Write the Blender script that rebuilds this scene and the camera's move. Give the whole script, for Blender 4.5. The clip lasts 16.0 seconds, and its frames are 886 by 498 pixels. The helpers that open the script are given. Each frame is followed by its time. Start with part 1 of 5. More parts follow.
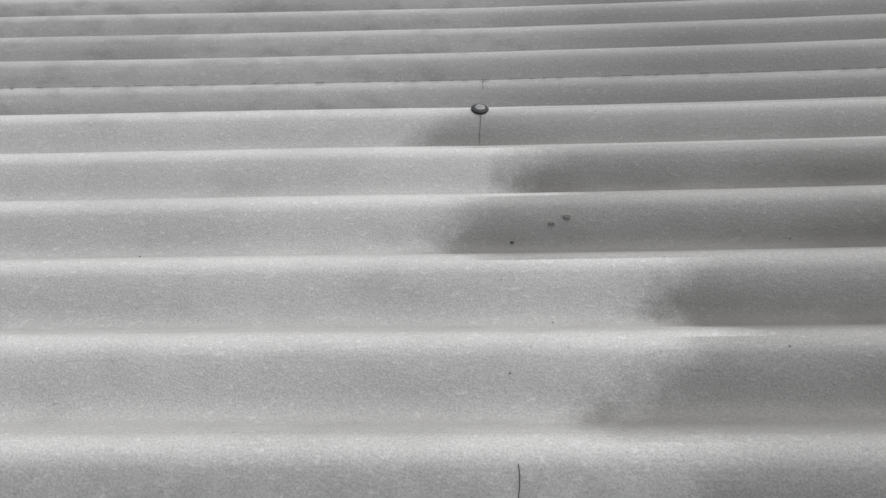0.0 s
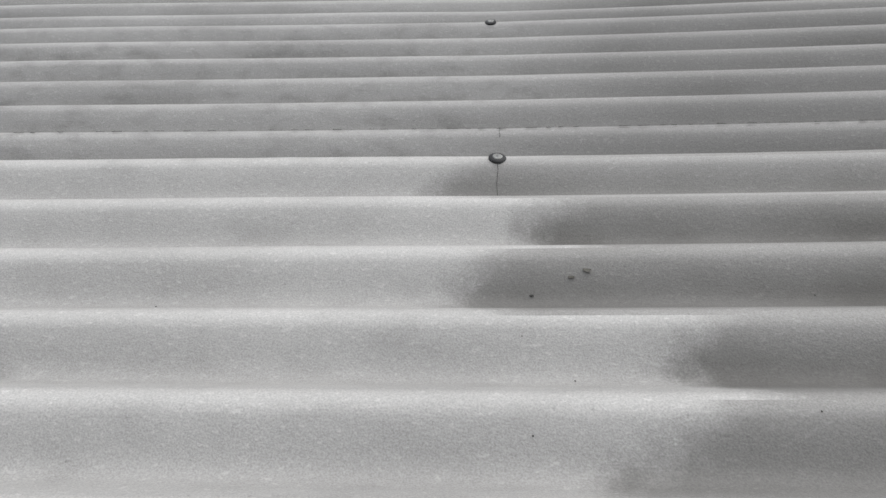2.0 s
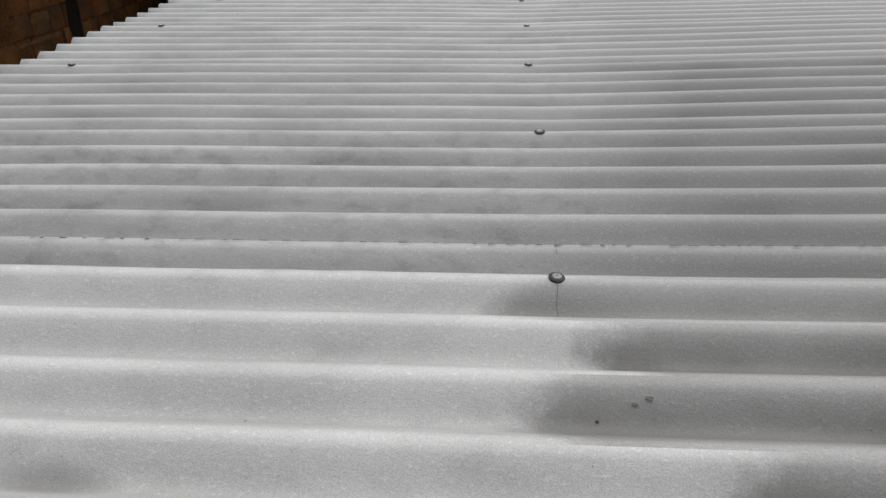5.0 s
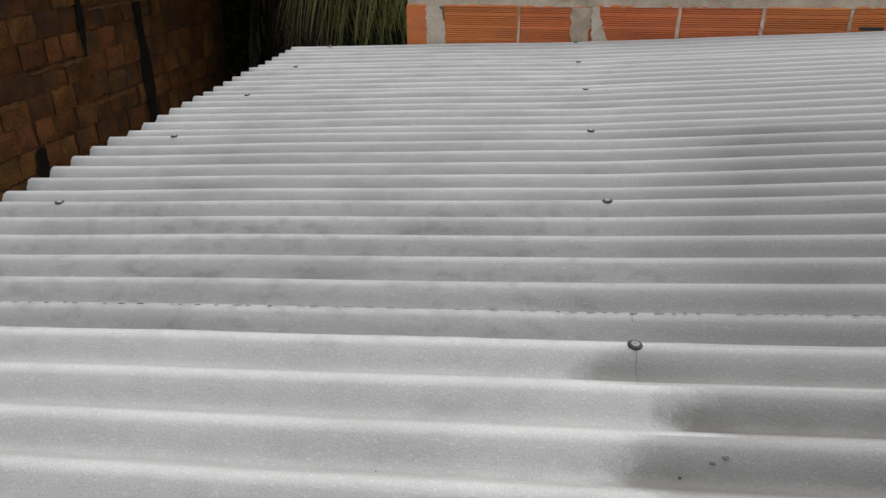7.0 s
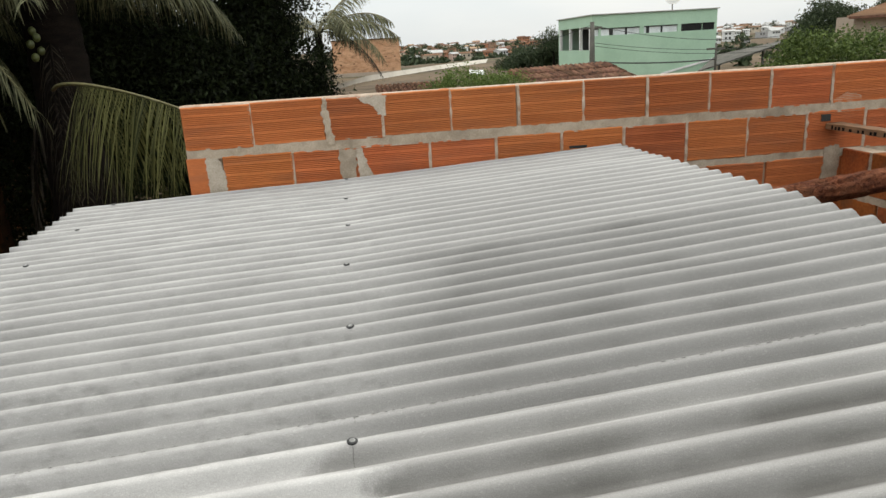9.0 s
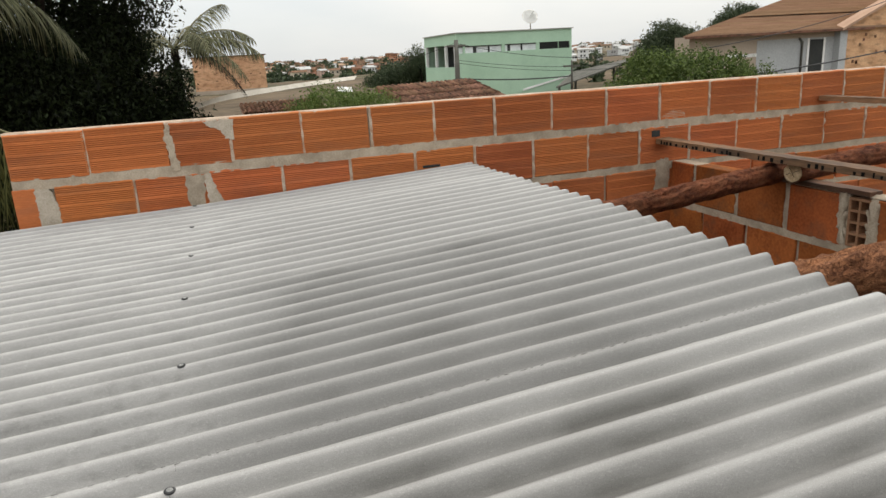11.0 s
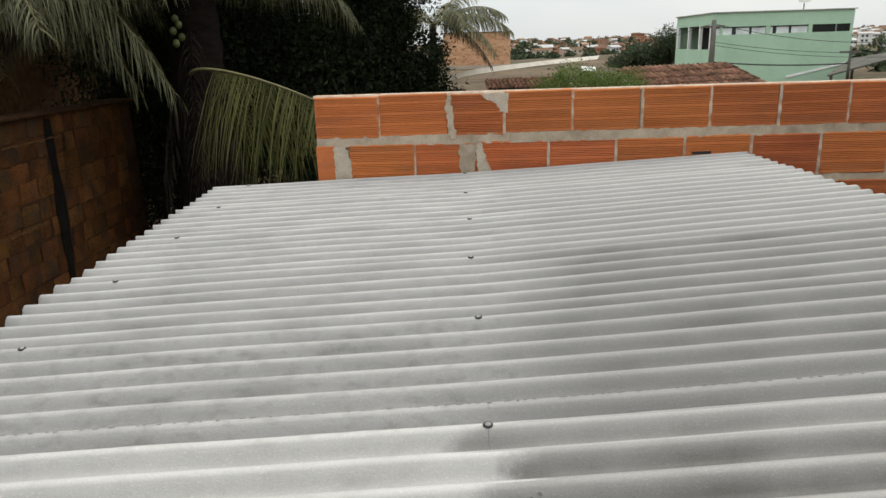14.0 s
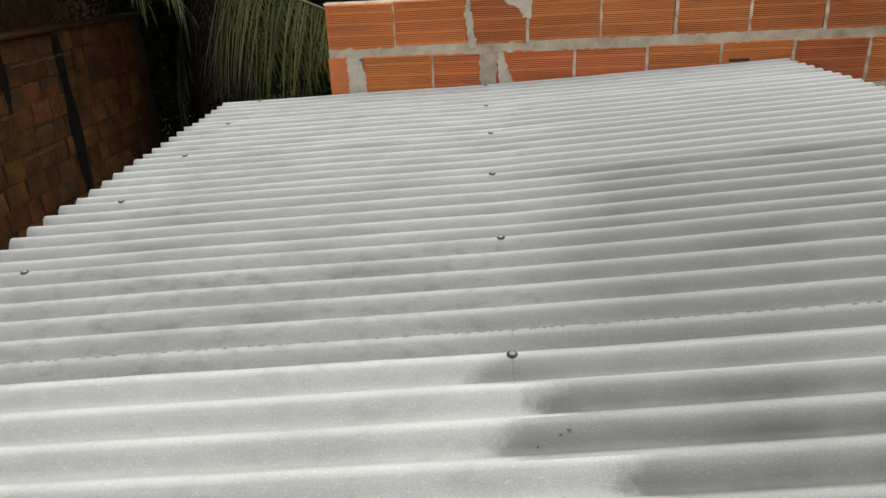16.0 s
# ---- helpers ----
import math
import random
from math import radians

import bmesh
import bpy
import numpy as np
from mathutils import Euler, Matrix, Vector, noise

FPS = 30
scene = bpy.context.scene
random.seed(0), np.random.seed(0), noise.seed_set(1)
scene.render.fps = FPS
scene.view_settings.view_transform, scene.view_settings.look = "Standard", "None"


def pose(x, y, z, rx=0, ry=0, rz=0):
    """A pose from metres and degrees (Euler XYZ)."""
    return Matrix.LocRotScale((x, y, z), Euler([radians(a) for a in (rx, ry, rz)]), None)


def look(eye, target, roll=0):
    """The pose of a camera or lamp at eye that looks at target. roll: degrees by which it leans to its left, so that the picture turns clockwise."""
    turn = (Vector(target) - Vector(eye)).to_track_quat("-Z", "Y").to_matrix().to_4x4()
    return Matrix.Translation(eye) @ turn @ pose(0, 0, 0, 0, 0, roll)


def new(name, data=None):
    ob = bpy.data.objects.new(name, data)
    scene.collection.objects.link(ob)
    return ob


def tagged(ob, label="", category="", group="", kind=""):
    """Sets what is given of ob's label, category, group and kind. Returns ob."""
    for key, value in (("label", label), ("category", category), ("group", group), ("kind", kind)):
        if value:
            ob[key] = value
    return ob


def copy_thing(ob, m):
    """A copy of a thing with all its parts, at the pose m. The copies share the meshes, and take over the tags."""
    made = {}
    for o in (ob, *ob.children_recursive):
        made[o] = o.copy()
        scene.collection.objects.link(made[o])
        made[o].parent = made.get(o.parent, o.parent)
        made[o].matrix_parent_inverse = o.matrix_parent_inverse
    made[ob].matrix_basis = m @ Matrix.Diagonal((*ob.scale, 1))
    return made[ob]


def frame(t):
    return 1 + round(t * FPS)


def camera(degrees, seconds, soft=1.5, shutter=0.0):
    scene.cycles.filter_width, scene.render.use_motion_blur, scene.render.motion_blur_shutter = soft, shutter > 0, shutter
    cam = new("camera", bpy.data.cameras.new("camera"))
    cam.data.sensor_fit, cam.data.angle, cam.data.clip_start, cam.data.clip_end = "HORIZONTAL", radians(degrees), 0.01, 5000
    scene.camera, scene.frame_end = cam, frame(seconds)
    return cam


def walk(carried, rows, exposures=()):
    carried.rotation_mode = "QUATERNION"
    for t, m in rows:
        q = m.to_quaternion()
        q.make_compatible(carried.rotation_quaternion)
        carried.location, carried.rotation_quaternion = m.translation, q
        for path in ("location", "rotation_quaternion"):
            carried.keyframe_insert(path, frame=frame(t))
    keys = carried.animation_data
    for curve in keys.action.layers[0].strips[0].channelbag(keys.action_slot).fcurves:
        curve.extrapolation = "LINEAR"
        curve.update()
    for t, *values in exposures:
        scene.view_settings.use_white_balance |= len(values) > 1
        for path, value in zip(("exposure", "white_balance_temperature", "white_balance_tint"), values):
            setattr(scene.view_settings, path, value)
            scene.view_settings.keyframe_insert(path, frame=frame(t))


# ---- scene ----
cam = camera(65.6, 16.0)
PATH = [
    (0, (-0.024, -0.576, 0.270), (-0.041, 1.030, -0.925), 1.5),
    (0.5, (-0.027, -0.573, 0.266), (-0.055, 1.035, -0.928), 1.4),
    (1, (-0.028, -0.572, 0.271), (-0.057, 1.061, -0.887), 1.5),
    (1.5, (-0.029, -0.566, 0.272), (-0.060, 1.078, -0.869), 1.3),
    (2, (-0.033, -0.565, 0.277), (-0.074, 1.099, -0.835), 1.6),
    (2.5, (-0.038, -0.563, 0.281), (-0.088, 1.127, -0.792), 1.8),
    (3, (-0.041, -0.561, 0.294), (-0.102, 1.147, -0.750), 1.1),
    (3.2, (-0.041, -0.562, 0.300), (-0.097, 1.155, -0.729), 1.0),
    (5.3, (-0.088, -0.585, 0.341), (-0.247, 1.174, -0.597), 2.0),
    (5.5, (-0.109, -0.589, 0.344), (-0.32, 1.169, -0.586), 1.8),
    (5.8, (-0.132, -0.587, 0.341), (-0.437, 1.169, -0.566), 1.6),
    (6, (-0.159, -0.604, 0.348), (-0.516, 1.14, -0.563), 1.6),
    (6.3, (-0.162, -0.603, 0.346), (-0.589, 1.126, -0.565), 0.7),
    (6.5, (-0.161, -0.612, 0.353), (-0.531, 1.125, -0.567), 0.8),
    (6.8, (-0.128, -0.623, 0.376), (-0.46, 1.151, -0.487), 0.3),
    (7, (-0.113, -0.655, 0.412), (-0.378, 1.138, -0.433), -0.5),
    (7.2, (-0.084, -0.682, 0.439), (-0.28, 1.155, -0.327), -1.1),
    (7.5, (-0.059, -0.746, 0.486), (-0.141, 1.122, -0.224), -1.6),
    (7.8, (-0.018, -0.784, 0.506), (-0.005, 1.103, -0.155), -2.4),
    (8, (-0.008, -0.812, 0.516), (0.096, 1.081, -0.12), -2.3),
    (8.5, (0.016, -0.858, 0.534), (0.163, 1.049, -0.050), -3.3),
    (9, (0.038, -0.888, 0.536), (0.274, 1.018, -0.023), -3.4),
    (9.5, (0.061, -0.908, 0.544), (0.385, 0.990, 0.005), -3.5),
    (10, (0.099, -0.914, 0.553), (0.578, 0.955, 0.024), -3.5),
    (12.3, (0.140, -0.911, 0.560), (0.748, 0.915, 0.016), -3.2),
    (12.5, (0.144, -0.910, 0.562), (0.744, 0.927, 0.046), -3.0),
    (13, (0.125, -0.918, 0.565), (0.665, 0.934, 0.036), -2.6),
    (13.2, (0.091, -0.922, 0.567), (0.516, 0.955, 0.028), -2.6),
    (13.5, (0.028, -0.927, 0.567), (0.221, 0.986, 0.015), -2.5),
    (13.8, (-0.022, -0.936, 0.563), (-0.024, 0.978, 0.004), -2.1),
    (14, (-0.040, -0.938, 0.560), (-0.082, 0.980, -0.004), -1.8),
    (14.5, (-0.042, -0.939, 0.558), (-0.100, 0.971, -0.033), -1.7),
    (15, (-0.038, -0.917, 0.558), (-0.126, 0.984, -0.055), -2.6),
    (15.5, (-0.030, -0.869, 0.546), (-0.109, 1.007, -0.144), -2.8),
    (16, (-0.043, -0.843, 0.526), (-0.148, 0.994, -0.258), -2.8),
]
EXPOSURES = [(0.0, -0.14, 7950, 15), (6.5, -0.12, 7950, 15), (8.0, 0.10, 8200, 14), (9.0, 0.26, 8500, 12), (10.0, 0.22, 8600, 13), (12.5, 0.19, 8650, 14), (13.5, 0.16, 8500, 15), (14.1, 0.17, 8450, 12), (16.0, 0.18, 8350, 11)]
walk(cam, [(t, look(eye, target, roll)) for t, eye, target, roll in PATH], EXPOSURES)

# ---- light: an overcast day, bright cloud with a weak, wide sun ----
SUN_ELEV, SUN_AZ = 58.0, 35.0
world = bpy.data.worlds.new("sky")
scene.world = world
world.use_nodes = True
wn, wl = world.node_tree.nodes, world.node_tree.links
wn.clear()
w_out = wn.new("ShaderNodeOutputWorld")
w_bg = wn.new("ShaderNodeBackground")
w_sky = wn.new("ShaderNodeTexSky")
w_sky.sky_type, w_sky.sun_disc = "NISHITA", False
w_sky.sun_elevation, w_sky.sun_rotation = radians(SUN_ELEV), radians(SUN_AZ)
w_tc = wn.new("ShaderNodeTexCoord")
w_map = wn.new("ShaderNodeMapping")
w_map.inputs["Scale"].default_value = (1.0, 1.0, 3.0)
w_noise = wn.new("ShaderNodeTexNoise")
w_noise.inputs["Scale"].default_value, w_noise.inputs["Detail"].default_value = 2.2, 5.0
w_ramp = wn.new("ShaderNodeValToRGB")
w_ramp.color_ramp.elements[0].position, w_ramp.color_ramp.elements[0].color = 0.30, (6.5, 8.25, 10.5, 1)
w_ramp.color_ramp.elements[1].position, w_ramp.color_ramp.elements[1].color = 0.70, (8.5, 10.0, 12.0, 1)
w_mix = wn.new("ShaderNodeMix")
w_mix.data_type = "RGBA"
w_mix.inputs[0].default_value = 0.90
wl.new(w_tc.outputs["Generated"], w_map.inputs["Vector"])
wl.new(w_map.outputs["Vector"], w_noise.inputs["Vector"])
wl.new(w_noise.outputs["Fac"], w_ramp.inputs["Fac"])
wl.new(w_sky.outputs["Color"], w_mix.inputs[6])
wl.new(w_ramp.outputs["Color"], w_mix.inputs[7])
# an overcast sky is brightest overhead
w_sep = wn.new("ShaderNodeSeparateXYZ")
w_up = wn.new("ShaderNodeMapRange")
w_up.inputs[1].default_value, w_up.inputs[2].default_value, w_up.inputs[3].default_value, w_up.inputs[4].default_value = 0.0, 1.0, 0.82, 2.12
w_mul = wn.new("ShaderNodeVectorMath")
w_mul.operation = "SCALE"
wl.new(w_tc.outputs["Generated"], w_sep.inputs[0])
wl.new(w_sep.outputs["Z"], w_up.inputs[0])
wl.new(w_mix.outputs[2], w_mul.inputs[0])
wl.new(w_up.outputs[0], w_mul.inputs["Scale"])
wl.new(w_mul.outputs[0], w_bg.inputs["Color"])
w_bg.inputs["Strength"].default_value = 0.10
wl.new(w_bg.outputs["Background"], w_out.inputs["Surface"])

sun_data = bpy.data.lights.new("sun", "SUN")
sun_data.energy, sun_data.angle, sun_data.color = 0.5, radians(30), (1.0, 0.96, 0.9)
sun = new("sun", sun_data)
sun.matrix_world = look((20 * math.sin(radians(SUN_AZ)), 20 * math.cos(radians(SUN_AZ)), 20 * math.tan(radians(SUN_ELEV))), (0, 0, 0))


# ---- materials ----
def material(name, dark, light, scale=8.0, fine=120.0, rough=0.85, bump=0.25, depth=0.004, spread=0.0, stain=None, metal=0.0,
             through_light=0.0, stretch=(1, 1, 1), hues=(0.494, 0.512)):
    """Two colours mixed by a broad and a fine noise, with a bump; spread: how far single objects differ; stain: colour, scale, amount."""
    m = bpy.data.materials.new(name)
    m.use_nodes = True
    n, l = m.node_tree.nodes, m.node_tree.links
    b = n["Principled BSDF"]
    tc, info = n.new("ShaderNodeTexCoord"), n.new("ShaderNodeObjectInfo")
    shift = n.new("ShaderNodeVectorMath")
    shift.operation = "MULTIPLY_ADD"
    shift.inputs[1].default_value = stretch
    l.new(tc.outputs["Object"], shift.inputs[0])
    rnd = n.new("ShaderNodeMath")
    rnd.operation = "MULTIPLY"
    rnd.inputs[1].default_value = 37.0
    l.new(info.outputs["Random"], rnd.inputs[0])
    l.new(rnd.outputs[0], shift.inputs[2])
    n1, n2 = n.new("ShaderNodeTexNoise"), n.new("ShaderNodeTexNoise")
    n1.inputs["Scale"].default_value, n1.inputs["Detail"].default_value = scale, 6
    n2.inputs["Scale"].default_value, n2.inputs["Detail"].default_value = fine, 4
    l.new(shift.outputs[0], n1.inputs["Vector"])
    l.new(shift.outputs[0], n2.inputs["Vector"])
    add = n.new("ShaderNodeMath")
    add.operation = "MULTIPLY_ADD"
    add.inputs[1].default_value = 0.45
    l.new(n2.outputs["Fac"], add.inputs[0])
    half = n.new("ShaderNodeMath")
    half.operation = "MULTIPLY"
    half.inputs[1].default_value = 0.55
    l.new(n1.outputs["Fac"], half.inputs[0])
    l.new(half.outputs[0], add.inputs[2])
    ramp = n.new("ShaderNodeValToRGB")
    ramp.color_ramp.elements[0].position, ramp.color_ramp.elements[0].color = 0.36, (*dark, 1)
    ramp.color_ramp.elements[1].position, ramp.color_ramp.elements[1].color = 0.64, (*light, 1)
    l.new(add.outputs[0], ramp.inputs["Fac"])
    col = ramp.outputs["Color"]
    if stain:
        n3, r3, mx = n.new("ShaderNodeTexNoise"), n.new("ShaderNodeValToRGB"), n.new("ShaderNodeMix")
        n3.inputs["Scale"].default_value, n3.inputs["Detail"].default_value = stain[1], 5
        l.new(shift.outputs[0], n3.inputs["Vector"])
        r3.color_ramp.elements[0].position, r3.color_ramp.elements[1].position = 0.5, 0.68
        r3.color_ramp.elements[1].color = (stain[2],) * 3 + (1,)
        l.new(n3.outputs["Fac"], r3.inputs["Fac"])
        mx.data_type = "RGBA"
        l.new(r3.outputs["Color"], mx.inputs[0])
        l.new(col, mx.inputs[6])
        mx.inputs[7].default_value = (*stain[0], 1)
        col = mx.outputs[2]
    if spread:
        hsv, mr = n.new("ShaderNodeHueSaturation"), n.new("ShaderNodeMapRange")
        mr.inputs[3].default_value, mr.inputs[4].default_value = 1 - spread, 1 + spread
        l.new(info.outputs["Random"], mr.inputs[0])
        l.new(mr.outputs[0], hsv.inputs["Value"])
        turn, hue = n.new("ShaderNodeMath"), n.new("ShaderNodeMapRange")
        turn.operation = "FRACT"
        l.new(rnd.outputs[0], turn.inputs[0])
        hue.inputs[3].default_value, hue.inputs[4].default_value = hues
        l.new(turn.outputs[0], hue.inputs[0])
        l.new(hue.outputs[0], hsv.inputs["Hue"])
        l.new(col, hsv.inputs["Color"])
        col = hsv.outputs["Color"]
    l.new(col, b.inputs["Base Color"])
    b.inputs["Roughness"].default_value, b.inputs["Metallic"].default_value = rough, metal
    if rough >= 0.9:
        b.inputs["Specular IOR Level"].default_value = 0.12
    if bump:
        bp = n.new("ShaderNodeBump")
        bp.inputs["Strength"].default_value, bp.inputs["Distance"].default_value = bump, depth
        l.new(add.outputs[0], bp.inputs["Height"])
        l.new(bp.outputs["Normal"], b.inputs["Normal"])
    if through_light:
        tr, ms = n.new("ShaderNodeBsdfTranslucent"), n.new("ShaderNodeMixShader")
        ms.inputs[0].default_value = through_light
        l.new(col, tr.inputs["Color"])
        l.new(b.outputs[0], ms.inputs[1])
        l.new(tr.outputs[0], ms.inputs[2])
        l.new(ms.outputs[0], n["Material Output"].inputs["Surface"])
    return m


def leaf_material(name, dark, light, through_light=0.25, rough=0.6, gloss=0.2):
    """Leaves: every leaf takes its own shade."""
    m = bpy.data.materials.new(name)
    m.use_nodes = True
    n, l = m.node_tree.nodes, m.node_tree.links
    b = n["Principled BSDF"]
    geo, ramp = n.new("ShaderNodeNewGeometry"), n.new("ShaderNodeValToRGB")
    ramp.color_ramp.elements[0].color, ramp.color_ramp.elements[1].color = (*dark, 1), (*light, 1)
    l.new(geo.outputs["Random Per Island"], ramp.inputs["Fac"])
    l.new(ramp.outputs["Color"], b.inputs["Base Color"])
    b.inputs["Roughness"].default_value, b.inputs["Specular IOR Level"].default_value = rough, gloss
    tr, ms = n.new("ShaderNodeBsdfTranslucent"), n.new("ShaderNodeMixShader")
    ms.inputs[0].default_value = through_light
    l.new(ramp.outputs["Color"], tr.inputs["Color"])
    l.new(b.outputs[0], ms.inputs[1])
    l.new(tr.outputs[0], ms.inputs[2])
    l.new(ms.outputs[0], n["Material Output"].inputs["Surface"])
    return m


def fibrocement(name):
    """Weathered asbestos-free cement sheet: pale grey, fine sanded grain, damp grey-brown film over part of it, channel
    shade and crest light painted in.
    """
    m = bpy.data.materials.new(name)
    m.use_nodes = True
    n, l = m.node_tree.nodes, m.node_tree.links
    b = n["Principled BSDF"]
    geo, info = n.new("ShaderNodeNewGeometry"), n.new("ShaderNodeObjectInfo")

    def noise_of(scale, detail, stretch=(1, 1, 1)):
        mp, t = n.new("ShaderNodeMapping"), n.new("ShaderNodeTexNoise")
        mp.inputs["Scale"].default_value = stretch
        t.inputs["Scale"].default_value, t.inputs["Detail"].default_value = scale, detail
        l.new(geo.outputs["Position"], mp.inputs["Vector"])
        l.new(mp.outputs["Vector"], t.inputs["Vector"])
        return t.outputs["Fac"]

    def ranged(v, a, z, lo, hi, smooth=False):
        r = n.new("ShaderNodeMapRange")
        r.interpolation_type = "SMOOTHSTEP" if smooth else "LINEAR"
        r.inputs[1].default_value, r.inputs[2].default_value, r.inputs[3].default_value, r.inputs[4].default_value = a, z, lo, hi
        l.new(v, r.inputs[0])
        return r.outputs[0]

    def maths(op, a, c):
        x = n.new("ShaderNodeMath")
        x.operation = op
        for i, v in enumerate((a, c)):
            if isinstance(v, (int, float)):
                x.inputs[i].default_value = v
            else:
                l.new(v, x.inputs[i])
        return x.outputs[0]

    sep = n.new("ShaderNodeSeparateXYZ")
    l.new(geo.outputs["Position"], sep.inputs[0])
    grain, speck = noise_of(900, 3), noise_of(330, 2, (0.6, 1, 1))
    cloud, streak = noise_of(4.5, 6), noise_of(15, 6, (0.3, 1, 1))
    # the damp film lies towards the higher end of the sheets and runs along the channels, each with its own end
    y_n = maths("ADD", maths("DIVIDE", sep.outputs["Y"], 0.07327), 40.0)
    white = n.new("ShaderNodeTexWhiteNoise")
    white.noise_dimensions = "1D"
    l.new(maths("FLOOR", y_n, 0.0), white.inputs["W"])
    ends = n.new("ShaderNodeValToRGB")
    ends.color_ramp.interpolation = "CONSTANT"
    where = (0.325, 0.310, 0.355, 0.203, 0.262, 0.19, 0.24, 0.29, 0.33, 0.27, 0.30, 0.28)
    while len(ends.color_ramp.elements) < len(where):
        ends.color_ramp.elements.new(0.99)
    for k, v in enumerate(where):
        ends.color_ramp.elements[k].position = k / 12
    for k, v in enumerate(where):
        ends.color_ramp.elements[k].color = (v, (1.0, 1.0, 1.0, 0.98, 0.98, 0.72)[k] if k < 6 else 1.0, v, 1)
    l.new(ranged(sep.outputs["Y"], -0.43962, 0.43962, 0.0, 1.0), ends.inputs["Fac"])
    end_at = n.new("ShaderNodeSeparateColor")
    l.new(ends.outputs["Color"], end_at.inputs[0])
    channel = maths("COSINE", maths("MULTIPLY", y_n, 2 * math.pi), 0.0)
    border = maths("ADD", sep.outputs["X"], maths("MULTIPLY", maths("SUBTRACT", noise_of(9.0, 4, (0.8, 1.2, 0.1)), 0.5), 0.16))
    border = maths("SUBTRACT", border, maths("SUBTRACT", end_at.outputs[0], 0.23))
    border = maths("SUBTRACT", border, maths("MULTIPLY", maths("MULTIPLY", white.outputs["Value"], 0.20), maths("MAXIMUM", ranged(sep.outputs["Y"], 0.40, 0.44, 0.0, 1.0), ranged(sep.outputs["Y"], -0.48, -0.44, 1.0, 0.0))))
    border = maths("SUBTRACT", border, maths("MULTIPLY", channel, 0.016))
    border = maths("ADD", border, maths("MULTIPLY", maths("SUBTRACT", noise_of(520, 3), 0.5), 0.035))
    border = maths("ADD", border, maths("MULTIPLY", maths("SUBTRACT", noise_of(70, 4), 0.5), 0.05))
    soft = ranged(sep.outputs["Y"], 0.0, 0.02, 1.0, 4.0)
    damp = ranged(maths("DIVIDE", border, soft), -0.045, 0.035, 0.0, 1.0, True)
    damp = maths("MULTIPLY", damp, maths("MAXIMUM", ranged(sep.outputs["X"], 0.75, 1.15, 1.0, 0.65), maths("MULTIPLY", ranged(sep.outputs["Y"], -0.01, 0.01, 1.0, 0.0), ranged(sep.outputs["X"], 0.45, 0.9, 1.0, 0.6))))
    damp = maths("MULTIPLY", damp, maths("ADD", ranged(sep.outputs["Y"], 0.0, 0.02, 1.0, 0.74), ranged(sep.outputs["Y"], 0.30, 0.50, 0.0, 0.06)))
    damp = maths("MULTIPLY", maths("MULTIPLY", damp, end_at.outputs[1]), ranged(cloud, 0.25, 0.62, 0.55, 1.0))
    damp = maths("MULTIPLY", damp, ranged(streak, 0.36, 0.60, 0.88, 1.06))
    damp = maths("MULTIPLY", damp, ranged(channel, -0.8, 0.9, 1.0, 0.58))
    damp = maths("MULTIPLY", damp, ranged(sep.outputs["Y"], 0.884, 0.896, 1.0, 0.55))
    damp = maths("MULTIPLY", damp, ranged(sep.outputs["Y"], 1.35, 1.80, 1.0, 0.6, True))
    film = maths("ADD", ranged(streak, 0.46, 0.72, 0.0, 0.26), maths("MULTIPLY", ranged(noise_of(45, 5, (0.6, 1, 1)), 0.50, 0.75, 0.0, 0.30), ranged(sep.outputs["Y"], 0.40, 0.48, 1.0, 0.35)))
    # channels darkened: settled dirt, plus the troughs' shade put into the colour
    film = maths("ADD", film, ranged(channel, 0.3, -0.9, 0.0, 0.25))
    film = maths("MULTIPLY", film, ranged(sep.outputs["Y"], -0.02, 0.02, 0.40, 1.0))
    blot = n.new("ShaderNodeVectorMath")
    blot.operation = "DISTANCE"
    squash = n.new("ShaderNodeVectorMath")
    squash.operation = "MULTIPLY"
    squash.inputs[1].default_value = (0.42, 1.7, 0.0)
    l.new(geo.outputs["Position"], squash.inputs[0])
    l.new(squash.outputs[0], blot.inputs[0])
    blot.inputs[1].default_value = (BLOT[0] * 0.42, BLOT[1] * 1.7, 0.0)
    film = maths("MAXIMUM", film, maths("MULTIPLY", ranged(maths("ADD", blot.outputs["Value"], maths("MULTIPLY", cloud, 0.03)), 0.050, 0.018, 0.0, 1.0, True), 0.6))
    film = maths("MAXIMUM", film, damp)
    film = maths("MAXIMUM", film, maths("MULTIPLY", ranged(sep.outputs["Y"], -0.355, -0.395, 0.0, 0.42, True), ranged(noise_of(60, 5), 0.35, 0.6, 0.6, 1.0)))
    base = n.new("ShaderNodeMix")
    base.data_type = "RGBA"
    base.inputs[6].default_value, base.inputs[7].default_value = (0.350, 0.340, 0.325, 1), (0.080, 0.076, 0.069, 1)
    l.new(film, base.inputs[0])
    val = maths("ADD", ranged(grain, 0.3, 0.7, 0.82, 1.18), ranged(speck, 0.60, 0.72, 0.0, 0.20))
    val = maths("SUBTRACT", val, ranged(noise_of(240, 2), 0.70, 0.78, 0.0, 0.22))
    val = maths("MULTIPLY", val, ranged(cloud, 0.3, 0.7, 0.93, 1.07))
    tone = n.new("ShaderNodeSeparateColor")
    l.new(info.outputs["Color"], tone.inputs[0])
    # wave crests painted lighter, for the overhead sky's light on them
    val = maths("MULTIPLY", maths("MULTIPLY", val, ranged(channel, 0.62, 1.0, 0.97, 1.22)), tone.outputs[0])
    hsv = n.new("ShaderNodeHueSaturation")
    l.new(val, hsv.inputs["Value"])
